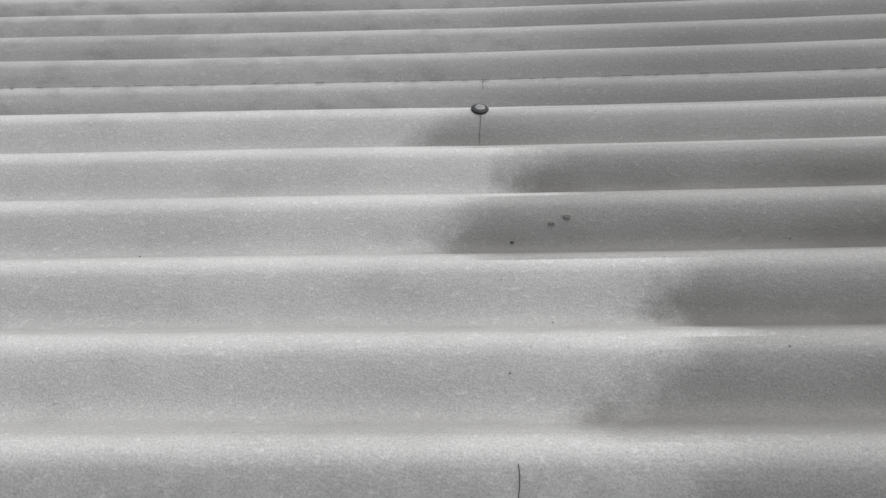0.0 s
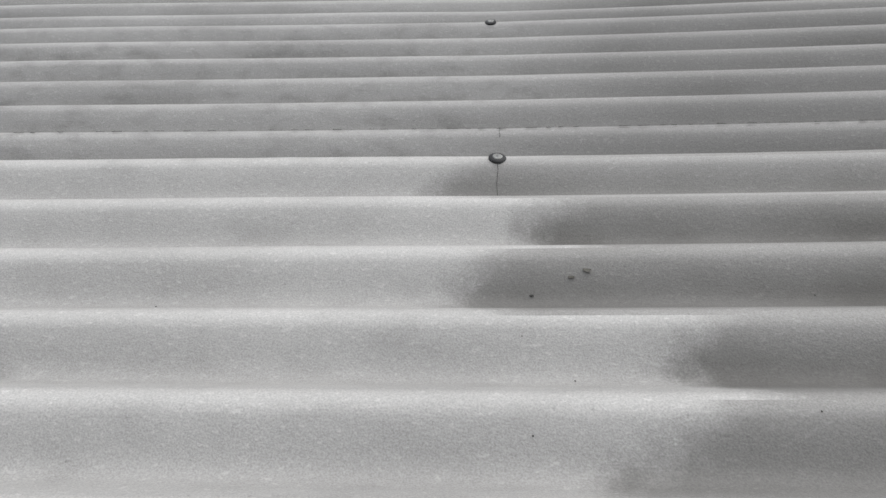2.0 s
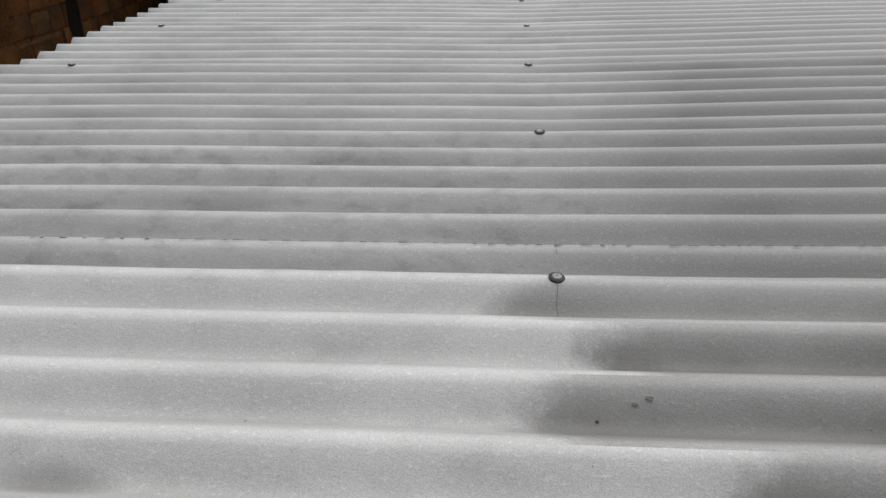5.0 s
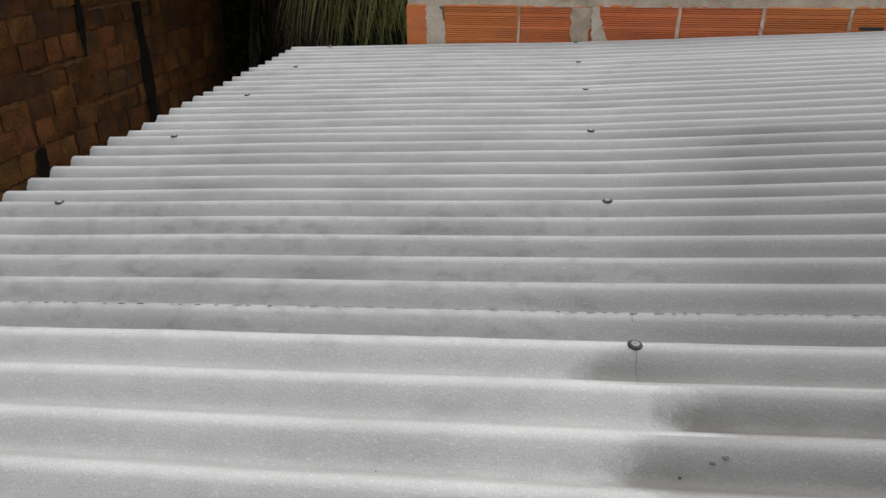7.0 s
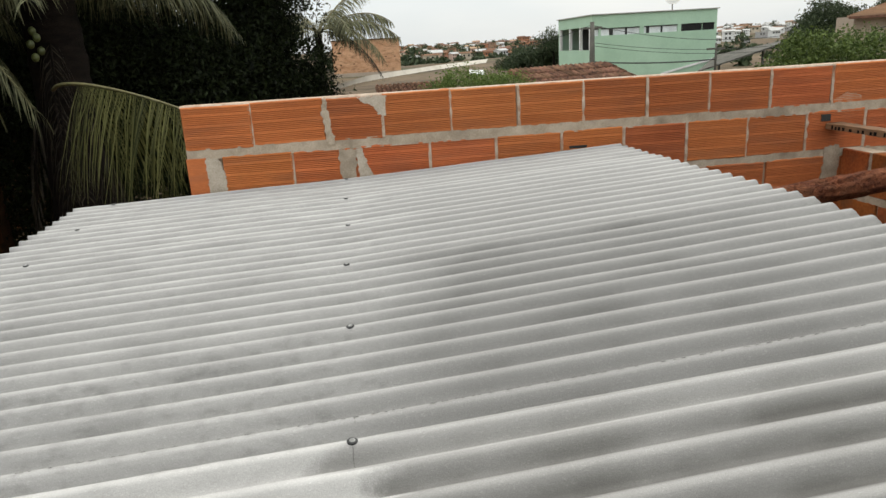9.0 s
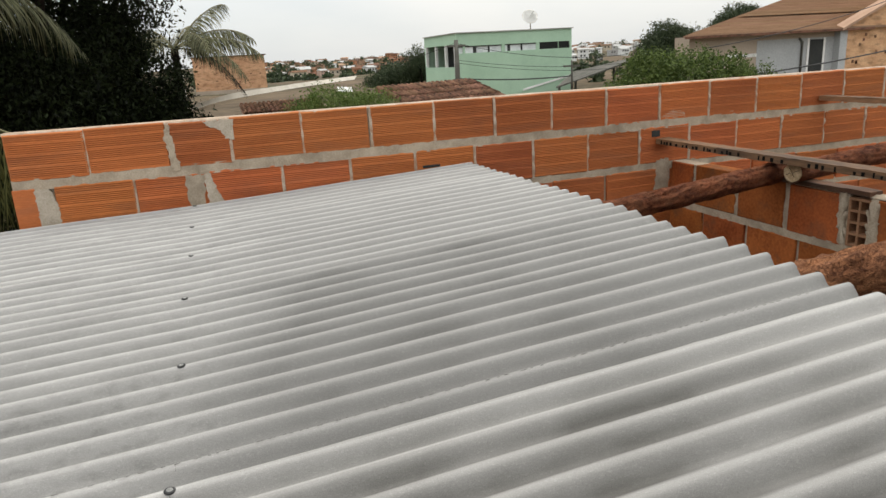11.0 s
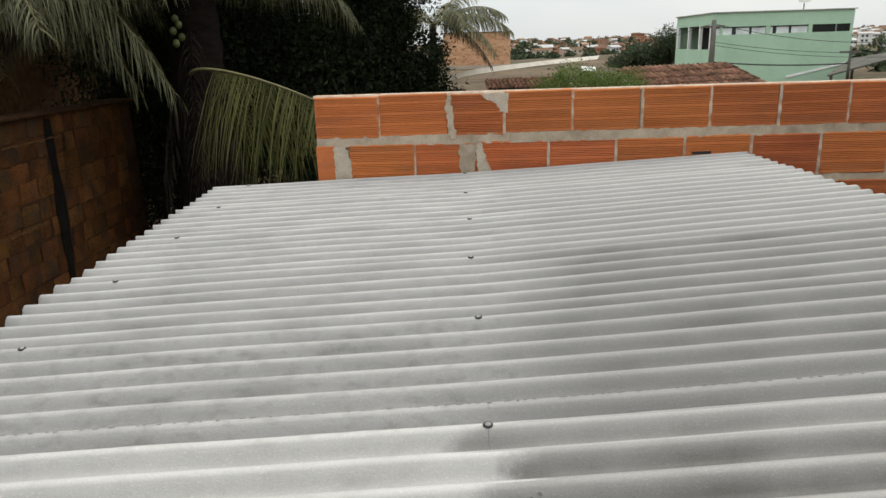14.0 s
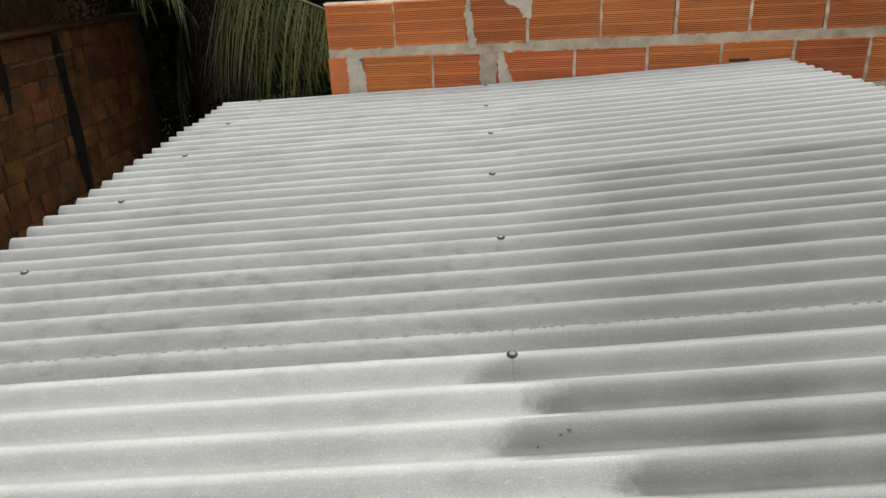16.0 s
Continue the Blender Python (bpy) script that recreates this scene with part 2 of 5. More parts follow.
    l.new(base.outputs[2], hsv.inputs["Color"])
    l.new(hsv.outputs["Color"], b.inputs["Base Color"])
    b.inputs["Roughness"].default_value = 0.8
    bp = n.new("ShaderNodeBump")
    bp.inputs["Strength"].default_value, bp.inputs["Distance"].default_value = 0.35, 0.0012
    l.new(maths("ADD", grain, speck), bp.inputs["Height"])
    l.new(bp.outputs["Normal"], b.inputs["Normal"])
    return m


BLOT = (-0.362, -0.256)
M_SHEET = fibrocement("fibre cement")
M_BRICK = material("hollow clay brick", (0.45, 0.112, 0.033), (0.63, 0.178, 0.058), 5, 90, 0.85, 0.3, 0.002, 0.13, ((0.34, 0.120, 0.060), 7, 0.35), stretch=(0.5, 1, 3), hues=(0.496, 0.506))
# smooth dirty brick, its colour also darkened for the side wall's shade
M_SMOOTHBRICK = material("smooth dirty shaded clay brick", (0.24, 0.060, 0.020), (0.47, 0.130, 0.042), 6, 80, 0.9, 0.4, 0.003, 0.14, ((0.15, 0.075, 0.045), 9, 0.7), hues=(0.496, 0.508))
M_MORTAR = material("cement mortar", (0.35, 0.275, 0.205), (0.55, 0.45, 0.35), 14, 160, 0.95, 0.6, 0.006, stain=((0.20, 0.16, 0.12), 9, 0.5))
M_PALEMORTAR = material("pale dried mortar", (0.42, 0.31, 0.23), (0.62, 0.50, 0.40), 18, 160, 0.95, 0.6, 0.006, stain=((0.36, 0.16, 0.085), 22, 0.7))
M_PALESMEAR = material("pale grey mortar film", (0.38, 0.31, 0.24), (0.58, 0.50, 0.41), 14, 160, 0.95, 0.5, 0.004)
M_DULLBRICK = material("mortar smeared brick", (0.22, 0.105, 0.058), (0.38, 0.20, 0.12), 20, 160, 0.95, 0.5, 0.004)
# west wall brick and mortar: the shade of the trees is in these colours
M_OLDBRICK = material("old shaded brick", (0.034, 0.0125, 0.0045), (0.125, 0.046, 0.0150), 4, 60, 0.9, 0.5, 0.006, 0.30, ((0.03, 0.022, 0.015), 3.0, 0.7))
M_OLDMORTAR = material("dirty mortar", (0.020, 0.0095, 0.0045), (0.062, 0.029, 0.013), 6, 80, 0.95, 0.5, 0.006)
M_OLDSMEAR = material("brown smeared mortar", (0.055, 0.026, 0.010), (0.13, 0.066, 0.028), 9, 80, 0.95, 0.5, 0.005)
M_MOSS = material("black water stain", (0.003, 0.0026, 0.002), (0.011, 0.009, 0.007), 9, 80, 0.95, 0.4, 0.004)
def bark(name, dark, light):
    """Flaking bark: plates of reddish brown parted by dark cracks."""
    m = material(name, dark, light, 16, 70, 0.92, 0.0, 0.0, 0.0, ((0.26, 0.11, 0.06), 26, 0.5), stretch=(0.5, 1, 1))
    n, l = m.node_tree.nodes, m.node_tree.links
    b = n["Principled BSDF"]
    tc, mp, vo, wob = n.new("ShaderNodeTexCoord"), n.new("ShaderNodeMapping"), n.new("ShaderNodeTexVoronoi"), n.new("ShaderNodeTexNoise")
    mp.inputs["Scale"].default_value = (0.30, 1.0, 1.0)
    vo.feature = "DISTANCE_TO_EDGE"
    vo.inputs["Scale"].default_value, wob.inputs["Scale"].default_value = 85.0, 30.0
    mixv = n.new("ShaderNodeMix")
    mixv.data_type = "RGBA"
    mixv.inputs[0].default_value = 0.10
    l.new(tc.outputs["Object"], mp.inputs["Vector"])
    l.new(mp.outputs["Vector"], mixv.inputs[6])
    l.new(tc.outputs["Object"], wob.inputs["Vector"])
    l.new(wob.outputs["Color"], mixv.inputs[7])
    l.new(mixv.outputs[2], vo.inputs["Vector"])
    edge = n.new("ShaderNodeMapRange")
    edge.inputs[1].default_value, edge.inputs[2].default_value, edge.inputs[3].default_value = 0.0, 0.12, 0.55
    l.new(vo.outputs["Distance"], edge.inputs[0])
    old = b.inputs["Base Color"].links[0].from_socket
    mul = n.new("ShaderNodeMix")
    mul.data_type = "RGBA"
    mul.inputs[6].default_value = (0.02, 0.008, 0.006, 1)
    l.new(edge.outputs[0], mul.inputs[0])
    l.new(old, mul.inputs[7])
    l.new(mul.outputs[2], b.inputs["Base Color"])
    bp = n.new("ShaderNodeBump")
    bp.inputs["Strength"].default_value, bp.inputs["Distance"].default_value = 1.0, 0.012
    l.new(edge.outputs[0], bp.inputs["Height"])
    l.new(bp.outputs["Normal"], b.inputs["Normal"])
    return m


M_ENDWOOD = material("sawn end grain", (0.34, 0.21, 0.11), (0.62, 0.46, 0.30), 34, 140, 0.8, 0.2, 0.002)
M_BARK = bark("pine bark", (0.075, 0.022, 0.012), (0.30, 0.098, 0.047))
M_PALEBARK = bark("peeling brown bark", (0.11, 0.038, 0.018), (0.42, 0.175, 0.085))
M_BOARD = material("weathered board", (0.085, 0.038, 0.020), (0.23, 0.105, 0.056), 7, 90, 0.85, 0.5, 0.003, 0.2, ((0.02, 0.014, 0.01), 14, 0.9), stretch=(1, 0.15, 1))
M_RUBBER = material("black rubber", (0.012, 0.012, 0.012), (0.03, 0.03, 0.03), 60, 400, 0.6, 0.1, 0.0005)
M_ZINC = material("zinc nail head", (0.20, 0.20, 0.19), (0.38, 0.38, 0.36), 90, 500, 0.5, 0.1, 0.0003, metal=0.4)
M_CRACK = material("hairline crack", (0.03, 0.03, 0.028), (0.07, 0.068, 0.06), 60, 300, 0.9, 0)
M_SPECK = material("dark grit", (0.02, 0.018, 0.016), (0.06, 0.055, 0.05), 120, 500, 0.8, 0.2, 0.0005)
M_BLOT = material("flat damp grit", (0.07, 0.066, 0.055), (0.15, 0.142, 0.125), 300, 900, 0.9, 0.1, 0.0003)
M_GROUND = material("dry earth and grass", (0.060, 0.044, 0.028), (0.175, 0.125, 0.082), 0.12, 1.5, 0.95, 0.4, 0.05, stain=((0.05, 0.062, 0.028), 0.09, 0.9))
M_ROAD = material("dusty road", (0.42, 0.38, 0.32), (0.58, 0.53, 0.46), 0.6, 9, 0.95, 0.2, 0.02)
M_GREEN = material("mint green paint", (0.33, 0.50, 0.36), (0.40, 0.58, 0.43), 0.5, 14, 0.8, 0.1, 0.01, stain=((0.28, 0.42, 0.31), 0.8, 0.35))
M_WHITE = material("white paint", (0.66, 0.65, 0.62), (0.8, 0.79, 0.77), 1.2, 20, 0.8, 0.1, 0.01, 0.1)
M_DARK = material("dark opening", (0.012, 0.013, 0.012), (0.032, 0.034, 0.031), 2, 30, 0.8, 0)
# the pale colour stands for the sky showing through the windows
M_GLASS = material("window glass painted sky pale", (0.52, 0.56, 0.56), (0.76, 0.80, 0.79), 1.5, 9, 0.12, 0)
M_TILE = material("old clay roof tile", (0.10, 0.052, 0.036), (0.27, 0.135, 0.088), 3, 40, 0.9, 0.4, 0.01, 0.35, ((0.035, 0.026, 0.02), 5, 0.8))
M_HOUSEROOF = material("tan concrete roof tile", (0.32, 0.195, 0.13), (0.45, 0.295, 0.205), 0.9, 24, 0.9, 0.3, 0.02, 0.1, stretch=(1, 3, 1))
M_BEIGE = material("beige render", (0.34, 0.27, 0.21), (0.44, 0.36, 0.29), 0.7, 18, 0.9, 0.15, 0.01)
M_GREYWALL = material("grey white render", (0.34, 0.35, 0.35), (0.45, 0.46, 0.46), 0.5, 16, 0.9, 0.15, 0.01)
M_RAWBRICK = material("raw brick facade", (0.46, 0.240, 0.130), (0.66, 0.395, 0.235), 1.5, 12, 0.9, 0.4, 0.02, 0.08, ((0.27, 0.15, 0.085), 2.2, 0.7), stretch=(1, 1, 2.5))
M_METALROOF = material("grey metal sheet", (0.34, 0.34, 0.33), (0.50, 0.50, 0.48), 0.8, 14, 0.6, 0.1, 0.01)
M_POLE = material("concrete pole", (0.08, 0.078, 0.068), (0.16, 0.15, 0.13), 2, 30, 0.9, 0.3, 0.01)
M_CABLE = material("black cable", (0.012, 0.012, 0.012), (0.03, 0.03, 0.03), 5, 60, 0.6, 0)
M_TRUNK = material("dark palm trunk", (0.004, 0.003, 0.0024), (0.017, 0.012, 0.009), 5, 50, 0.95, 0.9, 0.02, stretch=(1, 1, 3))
# leaf colours near black, so that they hold the crown's inner shade
M_LEAF_MANGO = leaf_material("leaves with crown shade in their colour", (0.0018, 0.0033, 0.0012), (0.0150, 0.0235, 0.0068), 0.04, 0.7, 0.12)
M_LEAF_BUSH = leaf_material("light green leaves", (0.028, 0.052, 0.011), (0.125, 0.172, 0.046), 0.25)
M_LEAF_WEED = leaf_material("weed leaves", (0.05, 0.09, 0.02), (0.16, 0.22, 0.06), 0.3)
M_LEAF_FAR = leaf_material("grey green far leaves", (0.026, 0.04, 0.02), (0.075, 0.10, 0.05), 0.15)
M_LEAF_PALM = leaf_material("palm leaflets", (0.022, 0.026, 0.012), (0.235, 0.235, 0.130), 0.3)
M_LEAF_LOW = leaf_material("olive palm leaflets", (0.018, 0.022, 0.005), (0.20, 0.195, 0.075), 0.30)
M_LEAF_DRY = leaf_material("dry palm leaflets", (0.012, 0.009, 0.006), (0.045, 0.036, 0.022), 0.1)
M_RACHIS = material("palm rib", (0.09, 0.08, 0.03), (0.20, 0.175, 0.075), 6, 60, 0.6, 0.2, 0.003)
M_COCO = material("green coconut", (0.05, 0.065, 0.018), (0.11, 0.125, 0.04), 7, 60, 0.5, 0.1, 0.003, 0.2)
FAR_WALLS = [material("far wall " + c, d, e, 0.8, 9, 0.9, 0) for c, d, e in (
    ("brick", (0.30, 0.18, 0.12), (0.42, 0.27, 0.18)), ("white", (0.55, 0.55, 0.54), (0.74, 0.74, 0.72)),
    ("cream", (0.45, 0.38, 0.29), (0.58, 0.51, 0.41)), ("grey", (0.30, 0.29, 0.28), (0.42, 0.41, 0.40)),
    ("red brick", (0.34, 0.15, 0.085), (0.47, 0.22, 0.13)), ("pink", (0.44, 0.30, 0.24), (0.56, 0.40, 0.33)))]


# ---- building helpers ----
def mesh_of(name, bm, *mats):
    me = bpy.data.meshes.new(name)
    bm.to_mesh(me)
    bm.free()
    for m in mats:
        me.materials.append(m)
    return me


def part(name, bm, mat, parent, label=""):
    ob = new(name, mesh_of(name, bm, mat))
    ob.parent = parent
    return tagged(ob, label)


def thing(name, label, category, group="", at=None):
    ob = tagged(new(name), label, category, group)
    if at is not None:
        ob.matrix_basis = at
    return ob


def box(bm, x0, x1, y0, y1, z0, z1, mat=0):
    v = [bm.verts.new(p) for p in ((x0, y0, z0), (x1, y0, z0), (x1, y1, z0), (x0, y1, z0), (x0, y0, z1), (x1, y0, z1), (x1, y1, z1), (x0, y1, z1))]
    for q in ((3, 2, 1, 0), (4, 5, 6, 7), (0, 1, 5, 4), (1, 2, 6, 5), (2, 3, 7, 6), (3, 0, 4, 7)):
        bm.faces.new([v[i] for i in q]).material_index = mat
    return v


def boxed(*a):
    bm = bmesh.new()
    box(bm, *a)
    return bm


def bevelled(w, *a):
    bm = boxed(*a)
    bmesh.ops.bevel(bm, geom=bm.edges[:], offset=w, segments=2, affect="EDGES", profile=0.5)
    return bm


def tube(bm, pts, radii, sides=8, wobble=0.0, rnd=None, caps=(True, True), cap_mat=0, mat=0):
    """A closed tube along points."""
    rings = []
    for i, p in enumerate(pts):
        p = Vector(p)
        a = Vector(pts[max(i - 1, 0)])
        c = Vector(pts[min(i + 1, len(pts) - 1)])
        d = (c - a).normalized()
        u = d.cross(Vector((0, 0, 1)) if abs(d.z) < 0.9 else Vector((1, 0, 0))).normalized()
        w = u.cross(d)
        ring = []
        for k in range(sides):
            t = 2 * math.pi * k / sides
            r = radii[i] * (1 + (rnd.uniform(-wobble, wobble) if rnd else 0))
            ring.append(bm.verts.new(p + r * (math.cos(t) * u + math.sin(t) * w)))
        rings.append(ring)
    for a, c in zip(rings, rings[1:]):
        for k in range(sides):
            f = bm.faces.new((a[k], a[(k + 1) % sides], c[(k + 1) % sides], c[k]))
            f.smooth, f.material_index = True, mat
    if caps[0]:
        bm.faces.new(rings[0][::-1]).material_index = cap_mat
    if caps[1]:
        bm.faces.new(rings[-1]).material_index = cap_mat
    return bm


def sink(r):
    """How far the land, and what stands on it, falls away with the distance."""
    return -0.0083 * max(0.0, r - 9.0)


def terrain(x, y):
    r = math.hypot(x, y + 0.9)
    z = np.interp(r, (0, 11, 30, 45, 80, 110, 200, 300, 400, 500, 4800), (-2.8, -2.8, -1.35, -0.95, -0.75, -0.85, -0.1, 1.7, 4.2, 6.6, 6.6))
    az = math.degrees(math.atan2(x, y + 0.9))
    hollow = min(1.0, max(0.0, (az - 12.0) / 5.0)) * float(np.interp(r, (20, 30, 46, 75), (0.0, 1.0, 1.0, 0.0)))
    z = float(z) + sink(r) - 1.2 * hollow + 1.1 * math.exp(-((az - 31.0) / 3.6) ** 2) * min(1.0, max(0.0, (r - 110) / 120))
    return z + (0.008 * min(r, 260) * noise.noise((x * 0.02, y * 0.02, 3.0)) if r > 60 else 0.0)


# ---- ground ----
def build_ground():
    bm = bmesh.new()
    radii = [0, 3, 6, 9, 11, 14, 18, 22, 26, 30, 36, 42, 50, 60, 75, 90, 110, 130, 150, 180, 210, 250, 300, 360, 450, 525, 600, 680, 760, 840, 900, 1000, 1150, 1300, 2200, 4800]
    n = 96
    centre = bm.verts.new((0, -0.9, -2.8))
    last = None
    for r in radii[1:]:
        ring = []
        for k in range(n):
            a = 2 * math.pi * k / n
            x, y = r * math.sin(a), r * math.cos(a) - 0.9
            ring.append(bm.verts.new((x, y, terrain(x, y))))
        for k in range(n):
            q = (k + 1) % n
            f = bm.faces.new((centre, ring[q], ring[k])) if last is None else bm.faces.new((last[k], last[q], ring[q], ring[k]))
            f.smooth = True
        last = ring
    bmesh.ops.recalc_face_normals(bm, faces=bm.faces[:])
    tagged(new("ground", mesh_of("ground", bm, M_GROUND)), "dry brown earth with grass rising to a far hill", "ground", kind="structure")


build_ground()

# ---- corrugated roof ----
PITCH, AMP, THICK = 0.07327, 0.0100, 0.005
STEP = 6 * PITCH
X_LOW, X_HIGH = -1.172, 1.284


def fall(x, y):
    """Height of the roof along a sheet: it falls to the lower side, a little less at the far end, and is slightly twisted."""
    return float(np.interp(y, (-0.5, 0.1, 0.4, 0.9, 2.15), (0.064, 0.065, 0.071, 0.071, 0.0495))) * x if x > 0 else (0.0555 - 0.0122 * y) * x + 0.002 * math.sin(math.pi * min(1.0, -x))


def wave(y):
    """Height of the sheet's upper face over the valley-to-crest middle line, crest at 0."""
    c = math.cos(2 * math.pi * y / PITCH)
    return AMP * (c - 1 + 0.10 * (1 - c * c))


def build_sheet(index):
    rng = random.Random(50 + index)
    y0, y1 = STEP * index - 0.016, STEP * (index + 1) + (0.013 if index < 4 else 0.016)
    ny, nx = 112, 60
    ys = [y0 + (y1 - y0) * j / ny for j in range(ny + 1)]
    ph = [rng.uniform(0, 6) for _ in range(4)]
    bm = bmesh.new()
    top, bot = [], []
    for i in range(nx + 1):
        x = X_LOW + (X_HIGH - X_LOW) * i / nx + (rng.uniform(-1, 1) * 0.001)
        lt, lb = [], []
        for j, y in enumerate(ys):
            f = (y - y0) / (y1 - y0)
            lift = -0.0055 * (1 - f) + 0.0006 * math.sin(3.1 * x + ph[0] + 9 * f) + 0.0005 * math.sin(11 * x + ph[1])
            if f > 0.985:
                lift += 0.0006 * (0.5 + 0.5 * math.sin(37 * x + ph[2]) * math.sin(91 * x + ph[3])) * (f - 0.985) / 0.015
            yy = y + (0.0012 * math.sin(23 * x + ph[2]) + 0.0008 * math.sin(71 * x + ph[1]) if j == ny else 0.0)
            jag = 0.004 * math.sin(2 * math.pi * y / PITCH + ph[3]) + 0.0012 * rng.uniform(-1, 1) if i in (0, nx) else 0.0
            z = wave(y) + lift + fall(x, y)
            lt.append(bm.verts.new((x + jag, yy, z)))
            lb.append(bm.verts.new((x + jag, yy, z - THICK)))
        top.append(lt)
        bot.append(lb)
    for i in range(nx):
        for j in range(ny):
            bm.faces.new((top[i][j], top[i + 1][j], top[i + 1][j + 1], top[i][j + 1])).smooth = True
            bm.faces.new((bot[i][j], bot[i][j + 1], bot[i + 1][j + 1], bot[i + 1][j])).smooth = True
    for i in range(nx):
        bm.faces.new((top[i][0], bot[i][0], bot[i + 1][0], top[i + 1][0]))
        bm.faces.new((top[i][ny], top[i + 1][ny], bot[i + 1][ny], bot[i][ny]))
    for j in range(ny):
        bm.faces.new((top[0][j], top[0][j + 1], bot[0][j + 1], bot[0][j]))
        bm.faces.new((top[nx][j], bot[nx][j], bot[nx][j + 1], top[nx][j + 1]))
    edges = [e for e in bm.edges if len(e.link_faces) == 2 and e.calc_face_angle(0) > 1.0]
    for e in edges:
        e.smooth = False
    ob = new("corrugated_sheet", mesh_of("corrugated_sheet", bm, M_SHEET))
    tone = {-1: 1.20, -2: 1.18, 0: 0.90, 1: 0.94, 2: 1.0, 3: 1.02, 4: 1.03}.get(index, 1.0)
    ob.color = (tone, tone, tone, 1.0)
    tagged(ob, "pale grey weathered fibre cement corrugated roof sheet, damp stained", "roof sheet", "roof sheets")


for i in range(-5, 5):
    build_sheet(i)


def build_nail():
    nail = thing("roofing_nail", "round black rubber washer with zinc nail head", "nail", "roofing nails")
    bm = bmesh.new()
    tube(bm, [(0, 0, -0.0008), (0, 0, 0.0008), (0, 0, 0.0017), (0, 0, 0.0020)], [0.0080, 0.0082, 0.0072, 0.0052], 20)
    part("rubber_washer", bm, M_RUBBER, nail)
    bm = bmesh.new()
    tube(bm, [(0, 0, 0.0015), (0, 0, 0.0024), (0, 0, 0.0028), (0, 0, 0.0027), (0, 0, 0.0024)], [0.0046, 0.0046, 0.0038, 0.0018, 0.0010], 16)
    part("nail_head", bm, M_ZINC, nail, "domed zinc nail head")
    return nail


first_nail = build_nail()
for k in range(-3, 6):
    for x in (0.0, -1.0):
        y = STEP * k + (-0.004 if k == 5 else 0.0)
        rng = random.Random(900 + k * 7 + int(x))
        m = pose(x + rng.uniform(-0.004, 0.004) * (k != 0), y, fall(x, y) + 0.0005, rng.uniform(-7, 5), rng.uniform(-6, 6), rng.uniform(0, 360))
        if k == 0 and x == 0.0:
            first_nail.matrix_basis = m
        else:
            copy_thing(first_nail, m)


def surface(x, y):
    index = math.floor((y - 0.013) / STEP)
    y0 = STEP * index - 0.016
    f = (y - y0) / (STEP + 0.029)
    return wave(y) + fall(x, y) - 0.0055 * (1 - f)


def build_crack(x, ya, yb, rng):
    bm = bmesh.new()
    last = None
    n = 14
    for i in range(n + 1):
        y = ya + (yb - ya) * i / n
        xx = x + 0.0004 * math.sin(i * 0.9) + rng.uniform(-0.0003, 0.0003) + 0.001 * i / n
        w = 0.00024 * (1 - 0.6 * i / n)
        row = [bm.verts.new((xx - w, y, surface(xx, y) + 0.0014)), bm.verts.new((xx + w, y, surface(xx, y) + 0.0014))]
        if last:
            bm.faces.new((last[0], last[1], row[1], row[0]))
        last = row
    tagged(new("hairline_crack", mesh_of("hairline_crack", bm, M_CRACK)), "thin dark crack running from a roofing nail", "crack")


build_crack(0.0, -0.006, -0.062, random.Random(4))
build_crack(0.004, 0.062, 0.082, random.Random(6))
build_crack(0.012, -0.375, -0.415, random.Random(5))


def build_dashes():
    rng = random.Random(61)
    bm = bmesh.new()
    x = X_LOW + 0.25
    while x < X_HIGH - 0.1:
        w = rng.uniform(0.004, 0.012)
        y = PITCH + 0.0022 + rng.uniform(-0.0006, 0.0006)
        t = rng.uniform(0.0007, 0.0013)
        v = [bm.verts.new((x + a, y + c, surface(x + a, y + c) + 0.0012)) for a, c in ((0, -t), (w, -t * 0.6), (w, t * 0.7), (0, t))]
        bm.faces.new(v)
        x += w + rng.choice((0.006, 0.010, 0.016, 0.03)) * rng.uniform(0.6, 1.3)
    tagged(new("crest_marks", mesh_of("crest_marks", bm, M_CRACK)), "row of short dark marks along a wave crest", "marks", kind="stuff")


build_dashes()


def build_specks():
    rng = random.Random(12)
    spots = [(0.021, -0.177, 0.0022), (0.042, -0.259, 0.0009), (0.012, -0.311, 0.0009), (0.010, -0.234, 0.0007), (0.215, -0.178, 0.0009),
             (0.0600, -0.162, 0.0046), (0.0490, -0.166, 0.0036), (-0.245, -0.19, 0.0009), (0.165, -0.30, 0.0009), (-0.15, -0.36, 0.0009),
             (-0.45, 1.28, 0.004), (0.13, 1.36, 0.003)]
    for x, y, r in spots:
        bm = bmesh.new()
        bmesh.ops.create_icosphere(bm, subdivisions=2, radius=0.7 * r)
        for v in bm.verts:
            v.co *= rng.uniform(0.8, 1.1)
            v.co.z *= 0.5 if r < 0.0024 else 0.06
        ob = new("grit_speck", mesh_of("grit_speck", bm, M_SPECK if r < 0.0024 or y > 0 else M_BLOT))
        ob.location = (x, y, surface(x, y) + 0.0004)
        tagged(ob, "small dark grit speck lying on a roof sheet", "debris", "grit specks")


build_specks()

# ---- brick walls: grooved hollow clay bricks ----
Y_WALL, T_WALL = 2.235, 0.09
BRICK_MESHES = {}


